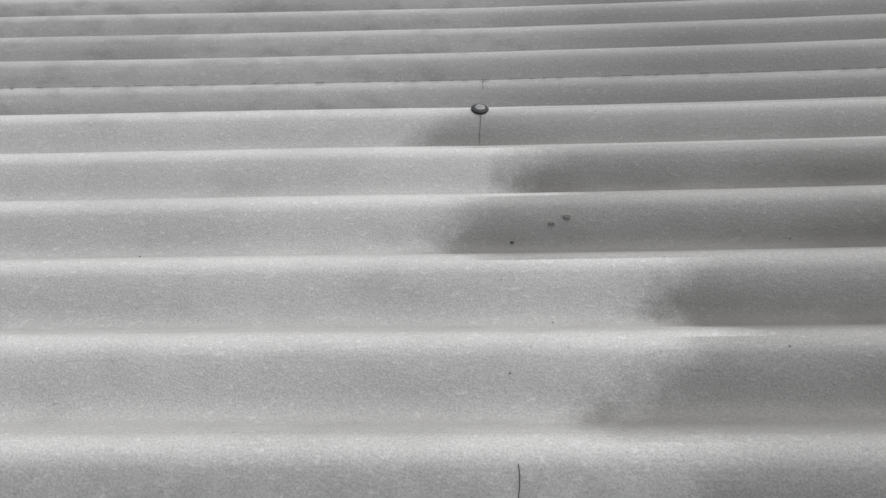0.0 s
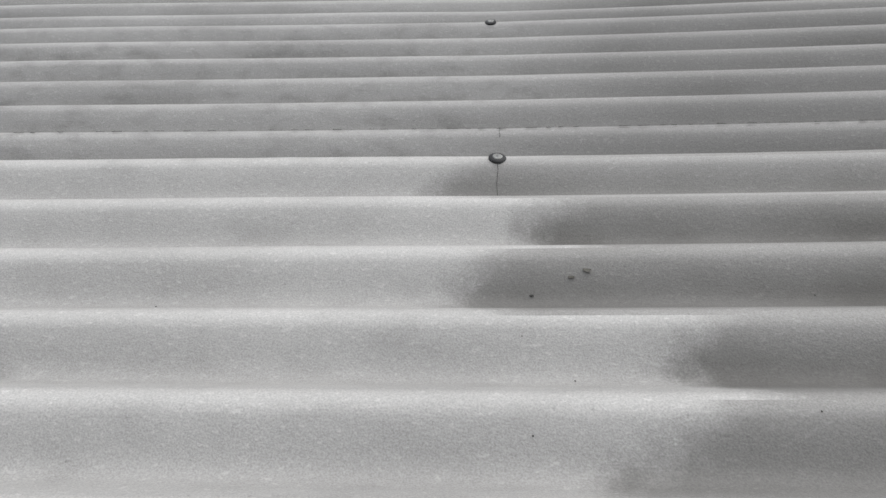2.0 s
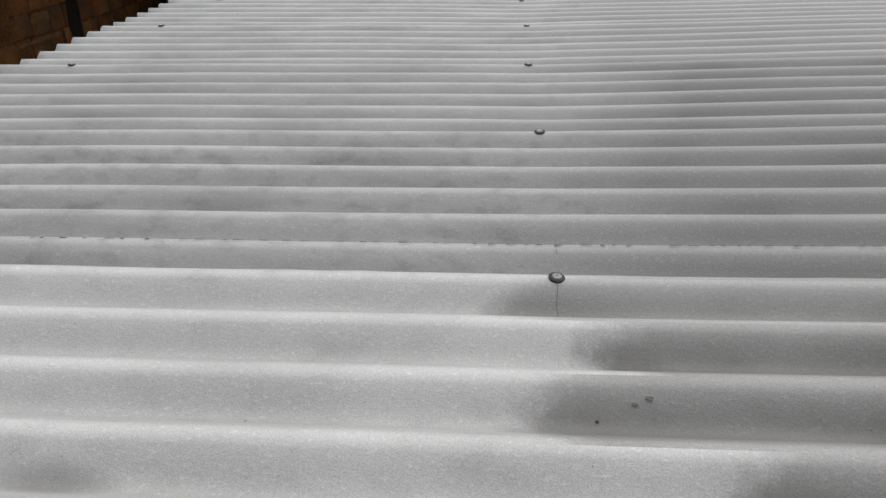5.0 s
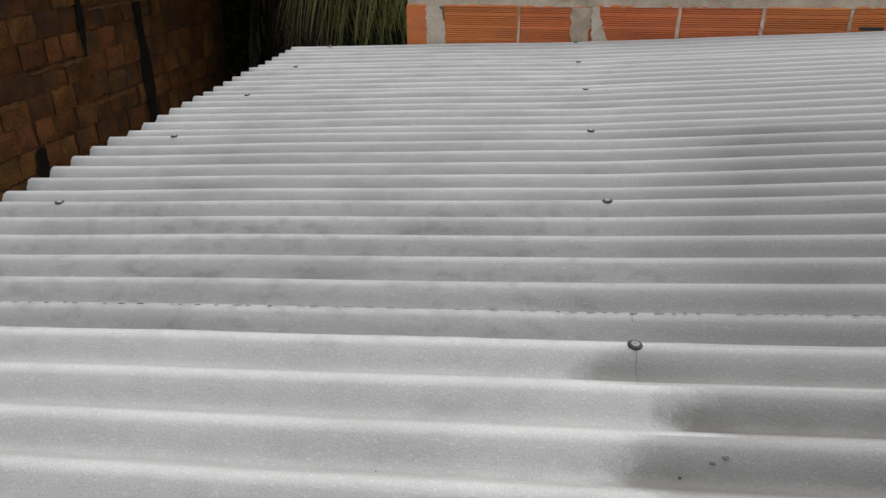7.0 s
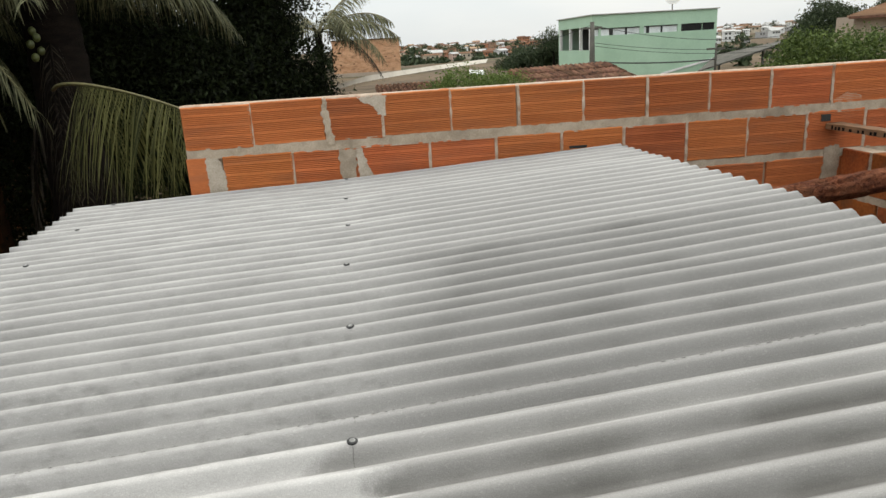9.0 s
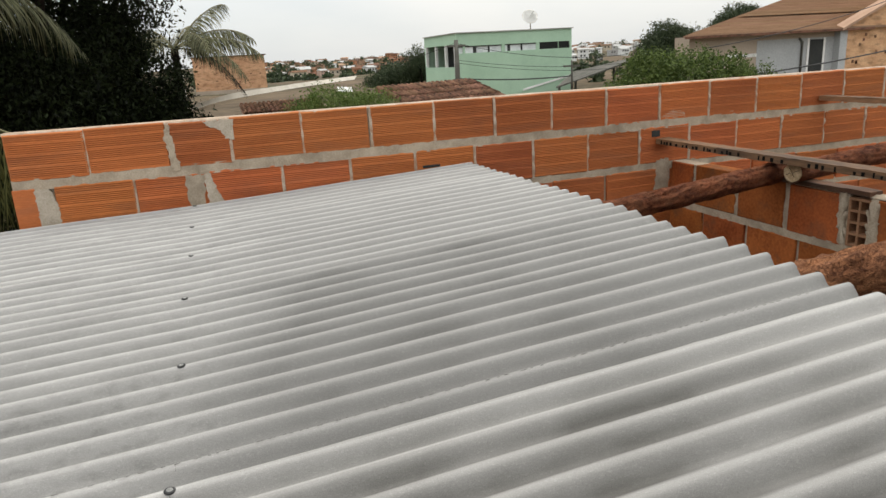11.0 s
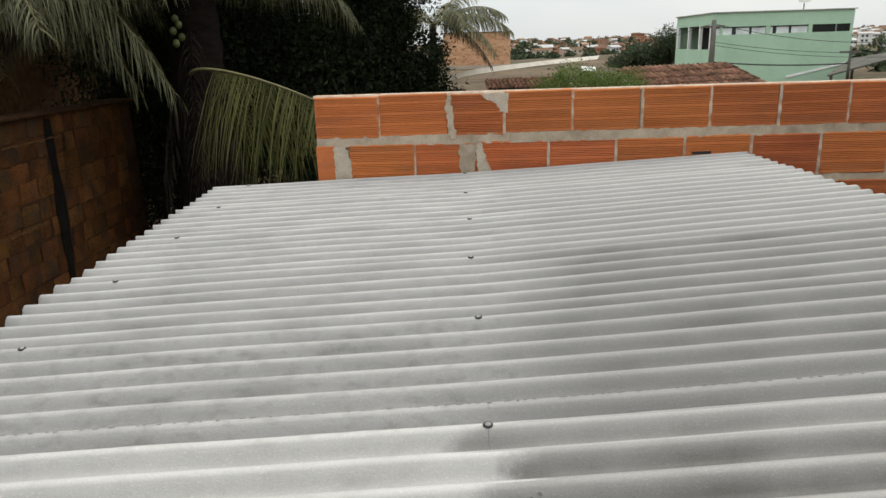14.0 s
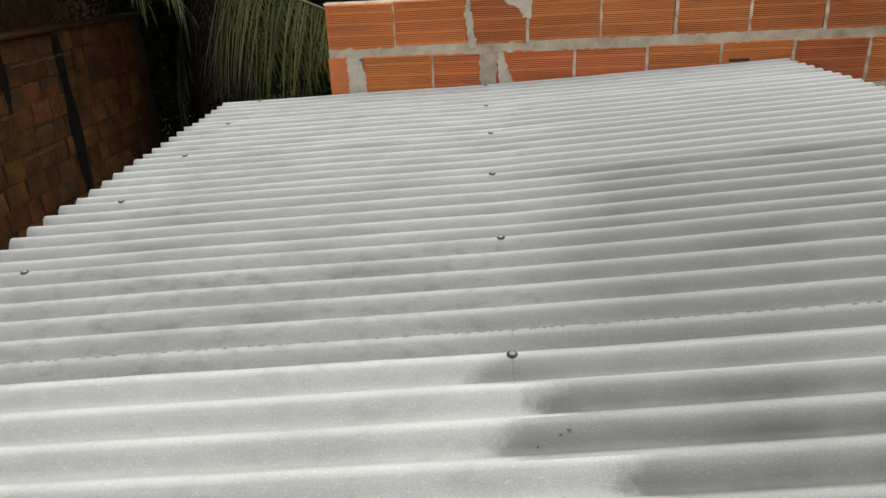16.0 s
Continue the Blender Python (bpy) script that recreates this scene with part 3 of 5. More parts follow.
def brick_mesh(length, height, plain=False):
    """A brick with grooves along its face, face at y = 0 towards -y, from x = 0 and z = 0."""
    key = (round(length, 2), round(height, 3), plain)
    if key in BRICK_MESHES:
        return BRICK_MESHES[key]
    length = key[0]
    bm = bmesh.new()
    prof = [(0.004, 0.0), (0.0, 0.004)]
    if not plain:
        n = 22
        zs, ze = 0.007, height - 0.007
        for i in range(n):
            a = zs + (ze - zs) * i / n
            w = (ze - zs) / n
            d = 0.0062 if i % 6 else 0.001
            prof += [(0.0, a + 0.16 * w), (d, a + 0.22 * w), (d, a + 0.48 * w), (0.0, a + 0.54 * w)]
    prof += [(0.0, height - 0.004), (0.004, height), (T_WALL, height), (T_WALL, 0.0)]
    ends = []
    for x, inset in ((0.0, 0.003), (0.003, 0.0), (length - 0.003, 0.0), (length, 0.003)):
        ends.append([bm.verts.new((x, y + inset, z)) for y, z in prof])
    for a, c in zip(ends, ends[1:]):
        for k in range(len(prof)):
            q = (k + 1) % len(prof)
            bm.faces.new((a[k], c[k], c[q], a[q]))
    bm.faces.new(ends[0])
    bm.faces.new(ends[-1][::-1])
    bmesh.ops.recalc_face_normals(bm, faces=bm.faces[:])
    BRICK_MESHES[key] = mesh_of("brick", bm, M_SMOOTHBRICK if plain else M_BRICK)
    return BRICK_MESHES[key]


def lumpy_sheet(x0, x1, z0, z1, y, amp, seed, cell=0.012):
    """An uneven mortar face in the plane y, with a body behind it."""
    bm = bmesh.new()
    nx, nz = max(2, int((x1 - x0) / cell)), max(2, int((z1 - z0) / cell))
    g = [[bm.verts.new((x0 + (x1 - x0) * i / nx, y + amp * noise.noise((30 * (x0 + (x1 - x0) * i / nx), seed, 30 * (z0 + (z1 - z0) * k / nz))),
                        z0 + (z1 - z0) * k / nz)) for k in range(nz + 1)] for i in range(nx + 1)]
    for i in range(nx):
        for k in range(nz):
            bm.faces.new((g[i][k], g[i + 1][k], g[i + 1][k + 1], g[i][k + 1])).smooth = True
    return bm


def patch(points, y, amp, seed, thick=0.006):
    """A smear of mortar with the given outline in the plane y, domed towards -y."""
    bm = bmesh.new()
    fine = []
    for (xa, za), (xb, zb) in zip(points, points[1:] + points[:1]):
        n = max(2, int(math.hypot(xb - xa, zb - za) / 0.012))
        for i in range(n):
            t = i / n
            fine.append((xa + (xb - xa) * t + amp * noise.noise((60 * xa + 9 * t, seed, 60 * za)), za + (zb - za) * t + amp * noise.noise((9 * t + 60 * za, seed + 5, 60 * xa))))
    cx, cz = sum(p[0] for p in fine) / len(fine), sum(p[1] for p in fine) / len(fine)
    rim = [bm.verts.new((px, y + 0.004, pz)) for px, pz in fine]
    mid = [bm.verts.new((cx + 0.8 * (px - cx), y - thick * 0.9, cz + 0.8 * (pz - cz))) for px, pz in fine]
    c = bm.verts.new((cx, y - thick, cz))
    for i in range(len(fine)):
        q = (i + 1) % len(fine)
        bm.faces.new((rim[i], rim[q], mid[q], mid[i])).smooth = True
        bm.faces.new((mid[i], mid[q], c)).smooth = True
    bmesh.ops.recalc_face_normals(bm, faces=bm.faces[:])
    return bm


def film_patch(points, y, seed, cell=0.0034):
    """A thin ragged film of mortar over the bricks, inside the given outline in the plane y."""
    xs, zs = [p[0] for p in points], [p[1] for p in points]
    x0, x1, z0, z1 = min(xs) - 0.01, max(xs) + 0.01, min(zs) - 0.01, max(zs) + 0.01
    nx, nz = int((x1 - x0) / cell) + 1, int((z1 - z0) / cell) + 1

    def inside(x, z):
        x += 0.009 * noise.noise((40 * x, seed, 40 * z)) + 0.003 * noise.noise((140 * x, seed + 3, 90 * z))
        z += 0.006 * noise.noise((50 * x, seed + 7, 70 * z))
        hit = False
        for (xa, za), (xb, zb) in zip(points, points[1:] + points[:1]):
            if (za > z) != (zb > z) and x < xa + (xb - xa) * (z - za) / (zb - za):
                hit = not hit
        return hit

    bm = bmesh.new()
    grid = {}

    def at(i, k):
        if (i, k) not in grid:
            x, z = x0 + i * cell, z0 + k * cell
            grid[i, k] = bm.verts.new((x, y + 0.0016 * noise.noise((35 * x, seed, 35 * z)), z))
        return grid[i, k]
    for i in range(nx):
        for k in range(nz):
            if inside(x0 + (i + 0.5) * cell, z0 + (k + 0.5) * cell):
                bm.faces.new((at(i, k), at(i + 1, k), at(i + 1, k + 1), at(i, k + 1))).smooth = True
    rim = [e for e in bm.edges if e.is_boundary]
    back = {}
    for e in rim:
        for v in e.verts:
            if v not in back:
                back[v] = bm.verts.new((v.co.x, v.co.y + 0.006, v.co.z))
    for e in rim:
        a, c = e.link_loops[0].vert, e.link_loops[0].link_loop_next.vert
        bm.faces.new((c, a, back[a], back[c]))
        e.smooth = False
    return bm


def lay_course(parent, edges, z0, z1, rng, gap=0.011, turn=None, plain=False):
    """Bricks between successive head joints."""
    for a, c in zip(edges, edges[1:]):
        ob = new("brick", brick_mesh(c - a - gap, z1 - z0, plain))
        ob.parent = parent
        m = pose(a + gap / 2 + rng.uniform(-0.002, 0.002), Y_WALL + rng.uniform(-0.001, 0.001), z0 + rng.uniform(-0.003, 0.003), 0, rng.uniform(-0.6, 0.6), rng.uniform(-0.5, 0.5))
        ob.matrix_basis = m if turn is None else turn @ m


def steps(a, n, module=0.3095):
    return [a + module * i for i in range(n)]


TOP_JOINTS = [-0.682, -0.386, -0.062, 0.188, 0.497, 0.813, 1.119, 1.431, 1.737, 2.052, 2.374, 2.685] + steps(2.998, 14, 0.312)
SECOND_JOINTS = [-0.535, -0.228, 0.072, 0.391, 0.701, 1.015, 1.318] + steps(1.632, 19, 0.3115)
X_END = 6.95


def build_back_wall():
    rng = random.Random(77)
    wall = tagged(new("wall_north"), "unplastered wall of orange grooved hollow bricks with thick grey mortar", "wall", kind="structure")
    core = boxed(-0.672, X_END, Y_WALL + 0.013, Y_WALL + T_WALL - 0.004, -2.8, 0.350)
    part("mortar_core", core, M_MORTAR, wall)
    part("mortar_joint", lumpy_sheet(-0.675, X_END, 0.128, 0.176, Y_WALL + 0.001, 0.006, 1.0), M_MORTAR, wall, "thick uneven mortar bed")
    part("mortar_joint", lumpy_sheet(-0.6, X_END, -0.092, -0.05, Y_WALL + 0.003, 0.006, 2.0), M_MORTAR, wall, "thick uneven mortar bed")
    part("mortar_joint", lumpy_sheet(0.8, X_END, -0.305, -0.262, Y_WALL + 0.003, 0.006, 3.0), M_MORTAR, wall, "thick uneven mortar bed")
    for x in TOP_JOINTS[1:-1]:
        part("mortar_joint", lumpy_sheet(x - 0.007, x + 0.007, 0.17, 0.352, Y_WALL + 0.002, 0.007, x, 0.006), M_PALEMORTAR, wall)
    for x in SECOND_JOINTS[1:-1]:
        part("mortar_joint", lumpy_sheet(x - 0.007, x + 0.007, -0.06, 0.14, Y_WALL + 0.002, 0.007, x + 3, 0.006), M_PALEMORTAR, wall)
    lay_course(wall, TOP_JOINTS, 0.170, 0.357, rng)
    lay_course(wall, SECOND_JOINTS, -0.055, 0.136, rng)
    lay_course(wall, [x for x in TOP_JOINTS if x > 0.4], -0.268, -0.085, rng)
    lay_course(wall, [x for x in SECOND_JOINTS if x > 0.9], -0.49, -0.30, rng)
    end = new("brick", mesh_of("brick", bevelled(0.004, 0, 0.085, 0, T_WALL, 0, 0.19), M_BRICK))
    end.parent = wall
    end.matrix_basis = pose(-0.682, Y_WALL - 0.002, -0.055)
    smears = [
        [(-0.60, -0.05), (-0.53, -0.05), (-0.52, 0.04), (-0.545, 0.13), (-0.60, 0.135)],
        [(-0.080, 0.30), (-0.070, 0.20), (-0.056, 0.150), (-0.032, 0.155), (-0.040, 0.24), (-0.054, 0.345), (-0.068, 0.345)],
        [(0.085, 0.352), (0.205, 0.352), (0.205, 0.26), (0.17, 0.27), (0.15, 0.31), (0.11, 0.325)],
        [(-0.012, -0.05), (0.045, -0.05), (0.060, 0.125), (-0.022, 0.130)],
        [(0.06, -0.04), (0.16, -0.05), (0.105, 0.05), (0.085, 0.13), (0.06, 0.13)],
        [(2.345, -0.25), (2.435, -0.25), (2.445, -0.06), (2.43, -0.03), (2.36, -0.04)],
        [(2.37, 0.16), (2.55, 0.155), (2.52, 0.205), (2.45, 0.22), (2.39, 0.19)],
        [(2.7, 0.15), (2.86, 0.155), (2.85, 0.185), (2.75, 0.175)],
    ]
    for i, s in enumerate(smears):
        part("mortar_smear", film_patch(s, Y_WALL + (0.0016 if i in (6, 7) else -0.0022), i * 3.1), M_MORTAR if i % 2 else M_PALESMEAR, wall, "smeared grey mortar")
    bm = bmesh.new()
    rows = []
    for i in range(400):
        x = -0.678 + (X_END + 0.67) * i / 399
        front = Y_WALL + 0.003 + 0.014 * abs(noise.noise((7 * x, 2.0, 0.0))) + 0.006 * noise.noise((31 * x, 5.0, 0.0))
        rows.append([bm.verts.new(p) for p in ((x, front, 0.352), (x, front + 0.003, 0.3605 + 0.003 * noise.noise((11 * x, 1.0, 4.0))), (x, Y_WALL + T_WALL - 0.006, 0.361), (x, Y_WALL + T_WALL - 0.006, 0.352))])
    for a, c in zip(rows, rows[1:]):
        for k in range(3):
            bm.faces.new((a[k], c[k], c[k + 1], a[k + 1])).smooth = True
    bmesh.ops.recalc_face_normals(bm, faces=bm.faces[:])
    part("mortar_skim", bm, M_PALEMORTAR, wall, "pale mortar left on top of the bricks")
    # solid near-black boxes stand for the shade inside the pockets
    bm = bmesh.new()
    for x, z, w, h in ((2.325, 0.088, 0.05, 0.034), (-0.05, -0.052, 0.10, 0.014), (1.05, 0.052, 0.085, 0.012)):
        box(bm, x, x + w, Y_WALL - 0.0035, Y_WALL + 0.03, z, z + h)
    part("pocket_hole", bm, M_DARK, wall, "dark pocket in the bricks")


build_back_wall()


def build_side_wall():
    """The lower wall towards the neighbour, its face at x = 2.45."""
    rng = random.Random(31)
    xf = 2.45
    wall = tagged(new("wall_east"), "low unplastered orange hollow brick wall, dirty mortar on top", "wall", kind="structure")
    bm = bmesh.new()
    box(bm, xf + 0.012, xf + T_WALL, -2.2, Y_WALL - 0.003, -2.8, -0.258)
    box(bm, xf + 0.012, xf + T_WALL, -2.2, Y_WALL - 1.236, -0.258, -0.050)
    box(bm, xf + 0.012, xf + T_WALL, Y_WALL - 1.128, Y_WALL - 0.003, -0.258, -0.050)
    part("mortar_core", bm, M_MORTAR, wall)
    turn = Matrix.Translation((xf, Y_WALL, 0)) @ pose(0, 0, 0, 0, 0, -90) @ Matrix.Translation((0, -Y_WALL, 0))
    # distance along the wall from the corner
    first = [0.002, 0.205, 0.513, 0.818, 1.118]
    lay_course(wall, first, -0.255, -0.050, rng, 0.02, turn, True)
    lay_course(wall, [1.245 + 0.31 * i for i in range(8)], -0.255, -0.050, rng, 0.02, turn, True)
    lay_course(wall, [0.002, 0.275] + [0.275 + 0.31 * i for i in range(1, 12)], -0.475, -0.285, rng, 0.016, turn, True)
    lay_course(wall, [0.002, 0.2] + [0.2 + 0.31 * i for i in range(1, 12)], -0.69, -0.495, rng, 0.016, turn, True)
    flip = Matrix.Translation((xf, Y_WALL, 0)) @ pose(0, 0, 0, 0, 0, -90)
    for z0, z1, s in ((-0.288, -0.252, 5.0), (-0.50, -0.47, 6.0)):
        j = part("mortar_joint", lumpy_sheet(0.0, 3.6, z0, z1, 0.001, 0.006, s), M_MORTAR, wall)
        j.matrix_basis = flip
    for u in (0.205, 0.513, 0.818, 1.118, 1.245):
        j = part("mortar_joint", lumpy_sheet(u - 0.013, u + 0.013, -0.26, -0.05, 0.003, 0.008, u), M_MORTAR, wall)
        j.matrix_basis = flip
    # header brick with open chambers
    bm = bmesh.new()
    w, h, d = 0.098, 0.195, 0.09
    nx, nz, t = 2, 4, 0.010
    xs = [i * (w - t) / nx for i in range(nx + 1)]
    zs = [k * (h - t) / nz for k in range(nz + 1)]
    for x in xs:
        box(bm, x, x + t, 0, d, 0, h)
    for z in zs:
        for x in xs[:-1]:
            box(bm, x + t, x + (w - t) / nx, 0.001, d, z, z + t)
    hb = part("hollow_brick", bm, M_DULLBRICK, wall, "hollow brick showing its eight open chambers")
    hb.matrix_basis = flip @ pose(1.133, -0.002, -0.252)
    # a near-black sheet stands for the shade deep in the open chambers
    back = part("chamber_back", boxed(0, w, d - 0.012, d - 0.002, 0, h), M_DARK, wall)
    back.matrix_basis = flip @ pose(1.133, 0.0, -0.252)
    for i, (u, wd) in enumerate(((1.108, 0.03), (1.245, 0.045))):
        s = part("mortar_smear", patch([(u - wd / 2, -0.26), (u + wd / 2, -0.265), (u + wd * 0.6, -0.15), (u + wd * 0.5, -0.045), (u - wd * 0.5, -0.05), (u - wd * 0.6, -0.14)], 0, 0.02, 40 + i, 0.009), M_MORTAR, wall, "rough grey mortar")
        s.matrix_basis = flip
    # rough mortar on the wall's top
    bm = bmesh.new()
    n = 90
    rows = []
    for i in range(n + 1):
        y = 1.22 - 3.3 * i / n
        rows.append([bm.verts.new((xf + 0.004 + 0.082 * k / 5, y, -0.050 + 0.004 + (0.010 * (0.5 + noise.noise((9 * y, k * 0.7, 2.0))) if 0 < k < 5 else 0))) for k in range(6)])
    for a, c in zip(rows, rows[1:]):
        for k in range(5):
            bm.faces.new((a[k], c[k], c[k + 1], a[k + 1])).smooth = True
    bmesh.ops.recalc_face_normals(bm, faces=bm.faces[:])
    part("mortar_cap", bm, M_MORTAR, wall, "thin rough mortar along the wall's top")


build_side_wall()


# an unseen wall, added to darken the wave slopes that face it
def build_shading_wall():
    wall = tagged(new("wall_south"), "plain grey rendered wall, unseen, added to shade the roof waves", "wall", kind="structure")
    part("wall_body", bevelled(0.01, -5.0, 5.6, -3.2, -3.0, -2.8, 2.6), M_GREYWALL, wall)


build_shading_wall()


# ---- logs and boards beside the roof ----
def build_log(a, c, r0, r1, label, seed, sides=36, mat=None):
    rng = random.Random(seed)
    a, c = Vector(a), Vector(c)
    n = max(8, int((c - a).length / 0.018))
    ax = (c - a).normalized()
    log = thing("log", label, "log", "roof logs", Matrix.Translation(a))
    bm = bmesh.new()
    u = ax.cross(Vector((0, 0, 1))).normalized()
    w = u.cross(ax)
    rings = []
    for i in range(n + 1):
        t = i / n
        r = r0 + (r1 - r0) * t
        bend = 0.012 * math.sin(3.0 * t + seed) * w + 0.012 * math.sin(2.3 * t + 2 * seed) * u
        ring = []
        for k in range(sides):
            g = 2 * math.pi * k / sides
            flake = noise.noise((i * 0.20, 3.4 * math.cos(g) + seed, 3.4 * math.sin(g)))
            edge = 0.20 * round(flake * 4) / 4 + 0.08 * noise.noise((i * 0.9, 6 * math.cos(g), 6 * math.sin(g) + seed))
            rr = r * (1 + (edge if 0 < i < n else -0.04))
            ring.append(bm.verts.new((c - a) * t + bend + rr * (math.cos(g) * u + math.sin(g) * w)))
        rings.append(ring)
    for p, q in zip(rings, rings[1:]):
        for k in range(sides):
            bm.faces.new((p[k], p[(k + 1) % sides], q[(k + 1) % sides], q[k])).smooth = rng.random() < 0.6
    bmesh.ops.recalc_face_normals(bm, faces=bm.faces[:])
    part("bark", bm, mat or M_BARK, log)
    for ring, out, nm in ((rings[0], -ax, "start"), (rings[-1], ax, "end")):
        bm = bmesh.new()
        centre = (a if nm == "start" else c) - a + (0.012 * math.sin(seed + (0 if nm == "start" else 3.0)) * w + 0.012 * math.sin(2 * seed + (0 if nm == "start" else 2.3)) * u)
        r = (r0 if nm == "start" else r1) * 0.93
        vs = [bm.verts.new(centre + out * 0.003 + r * (math.cos(2 * math.pi * k / 20) * u + math.sin(2 * math.pi * k / 20) * w) * (1 + 0.03 * math.sin(3 * k))) for k in range(20)]
        vi = [bm.verts.new(centre - out * 0.01 + (v.co - centre - out * 0.003)) for v in vs]
        bm.faces.new(vs)
        for k in range(20):
            bm.faces.new((vs[k], vs[(k + 1) % 20], vi[(k + 1) % 20], vi[k]))
        bmesh.ops.recalc_face_normals(bm, faces=bm.faces[:])
        face = part("sawn_end", bm, M_ENDWOOD, log, "pale sawn end grain")
        for g, length in ((0.4, 0.85), (2.2, 0.6), (3.5, 0.75), (5.1, 0.5)):
            along = math.cos(g) * u + math.sin(g) * w
            side = out.cross(along)
            bm = bmesh.new()
            tip, base = centre + out * 0.0036 + along * r * length, centre + out * 0.0036 - along * r * 0.1
            lo = [bm.verts.new(p) for p in (base, tip + side * 0.0016, tip - side * 0.0016)]
            up = [bm.verts.new(v.co + out * 0.0006) for v in lo]
            bm.faces.new(lo)
            bm.faces.new(up[::-1])
            for k in range(3):
                bm.faces.new((lo[k], lo[(k + 1) % 3], up[(k + 1) % 3], up[k]))
            bmesh.ops.recalc_face_normals(bm, faces=bm.faces[:])
            part("drying_crack", bm, M_MOSS, face, "dark radial crack")
    return log


build_log((-1.05, 0.973, -0.133), (2.50, 1.485, 0.000), 0.050, 0.043, "reddish brown log with flaking bark lying on the wall", 3)
build_log((2.385, 1.325, 0.003), (5.2, 1.95, 0.02), 0.042, 0.05, "brown debarked log with pale sawn end on the wall", 8)
build_log((-1.05, 0.365, -0.172), (4.4, 0.46, 0.028), 0.062, 0.072, "thick log with peeling reddish brown bark under the roof", 5, mat=M_PALEBARK)


def build_board(name, label, x0, x1, y0, y1, z0, z1, seed, notches=True, turn=0.0):
    """A sawn board along y with rough lower edges."""
    rng = random.Random(seed)
    ob = thing(name, label, "board", "boards", pose((x0 + x1) / 2, (y0 + y1) / 2, z0, 0, 0, turn))
    hx, hy = (x1 - x0) / 2, (y1 - y0) / 2
    bm = bmesh.new()
    n = max(6, int((y1 - y0) / 0.03))
    rings = []
    for i in range(n + 1):
        y = -hy + 2 * hy * i / n
        e = [rng.uniform(-0.0015, 0.0015) for _ in range(6)]
        rings.append([bm.verts.new(p) for p in ((-hx + e[0], y, 0.002 + e[1]), (hx + e[2], y, e[3]), (hx, y, z1 - z0 + e[4]), (-hx + 0.002, y, z1 - z0 + e[5]))])
    for p, q in zip(rings, rings[1:]):
        for k in range(4):
            bm.faces.new((p[k], p[(k + 1) % 4], q[(k + 1) % 4], q[k]))
    bm.faces.new(rings[0][::-1])
    bm.faces.new(rings[-1])
    bmesh.ops.recalc_face_normals(bm, faces=bm.faces[:])
    part("board_body", bm, M_BOARD, ob)
    if notches:
        y = -hy + 0.05
        while y < hy - 0.05:
            w = rng.uniform(0.006, 0.016)
            if rng.random() < 0.75:
                part("edge_mark", boxed(-hx - 0.0015, -hx + 0.006, y, y + w, 0.004, (z1 - z0) * rng.uniform(0.5, 0.8)), M_MOSS, ob)
            y += rng.uniform(0.02, 0.055)
    return ob


build_board("rafter_board", "thin weathered brown board with rot marks resting on logs", 2.345, 2.425, -0.9, 2.225, 0.050, 0.080, 2)
build_board("rafter_board", "reddish brown board let into the brick wall", 3.43, 3.50, -0.4, 2.225, 0.198, 0.228, 3, False)
build_board("board_offcut", "short dark board lying on the low wall", 2.442, 2.51, 1.02, 1.44, -0.046, -0.026, 4, False, 3)


# ---- leaves ----
def leaves(name, pts, size, mat, parent, seed, droop=0.35, slim=0.38):
    """One mesh of folded leaves at the given points."""
    rs = np.random.RandomState(seed)
    n = len(pts)
    pts = np.asarray(pts, dtype=float)
    a = rs.normal(size=(n, 3))
    a[:, 2] -= droop * 1.5
    a /= np.linalg.norm(a, axis=1)[:, None]
    b = np.cross(a, rs.normal(size=(n, 3)))
    b /= np.linalg.norm(b, axis=1)[:, None]
    c = np.cross(a, b)
    s = (size * rs.uniform(0.6, 1.35, n))[:, None]
    w = slim * s
    v = np.stack((pts, pts + a * s * 0.45 + b * w * 0.5 + c * s * 0.06, pts + a * s, pts + a * s * 0.45 - b * w * 0.5 + c * s * 0.06), axis=1).reshape(-1, 3)
    idx = np.arange(n)[:, None] * 4
    faces = np.concatenate((idx + [0, 1, 2], idx + [0, 2, 3]), axis=0)
    me = bpy.data.meshes.new(name)
    me.from_pydata(v.tolist(), [], faces.tolist())
    me.materials.append(mat)
    ob = new(name, me)
    ob.parent = parent
    return ob


def crown_points(blobs, n, seed, clump=0.16, shell=0.55):
    """Leaf places: clumps scattered through the outer part of several uneven lobes."""
    rs = np.random.RandomState(seed)
    vol = np.array([b[1] * b[1] * b[2] for b in blobs]) ** 0.75
    vol /= vol.sum()
    out = []
    per = 14
    for b, share in zip(blobs, vol):
        k = max(1, int(n * share / per))
        d = rs.normal(size=(k, 3))
        d /= np.linalg.norm(d, axis=1)[:, None]
        rad = (shell + (1 - shell) * rs.uniform(size=k) ** 0.6) * (1 + 0.22 * np.sin(5 * d[:, 0] + b[0][0]) * np.cos(4 * d[:, 2] + b[0][1]))
        c = np.array(b[0]) + d * rad[:, None] * np.array([b[1], b[1], b[2]])
        p = c[:, None, :] + rs.normal(size=(k, per, 3)) * clump
        out.append(p.reshape(-1, 3))
    return np.concatenate(out)


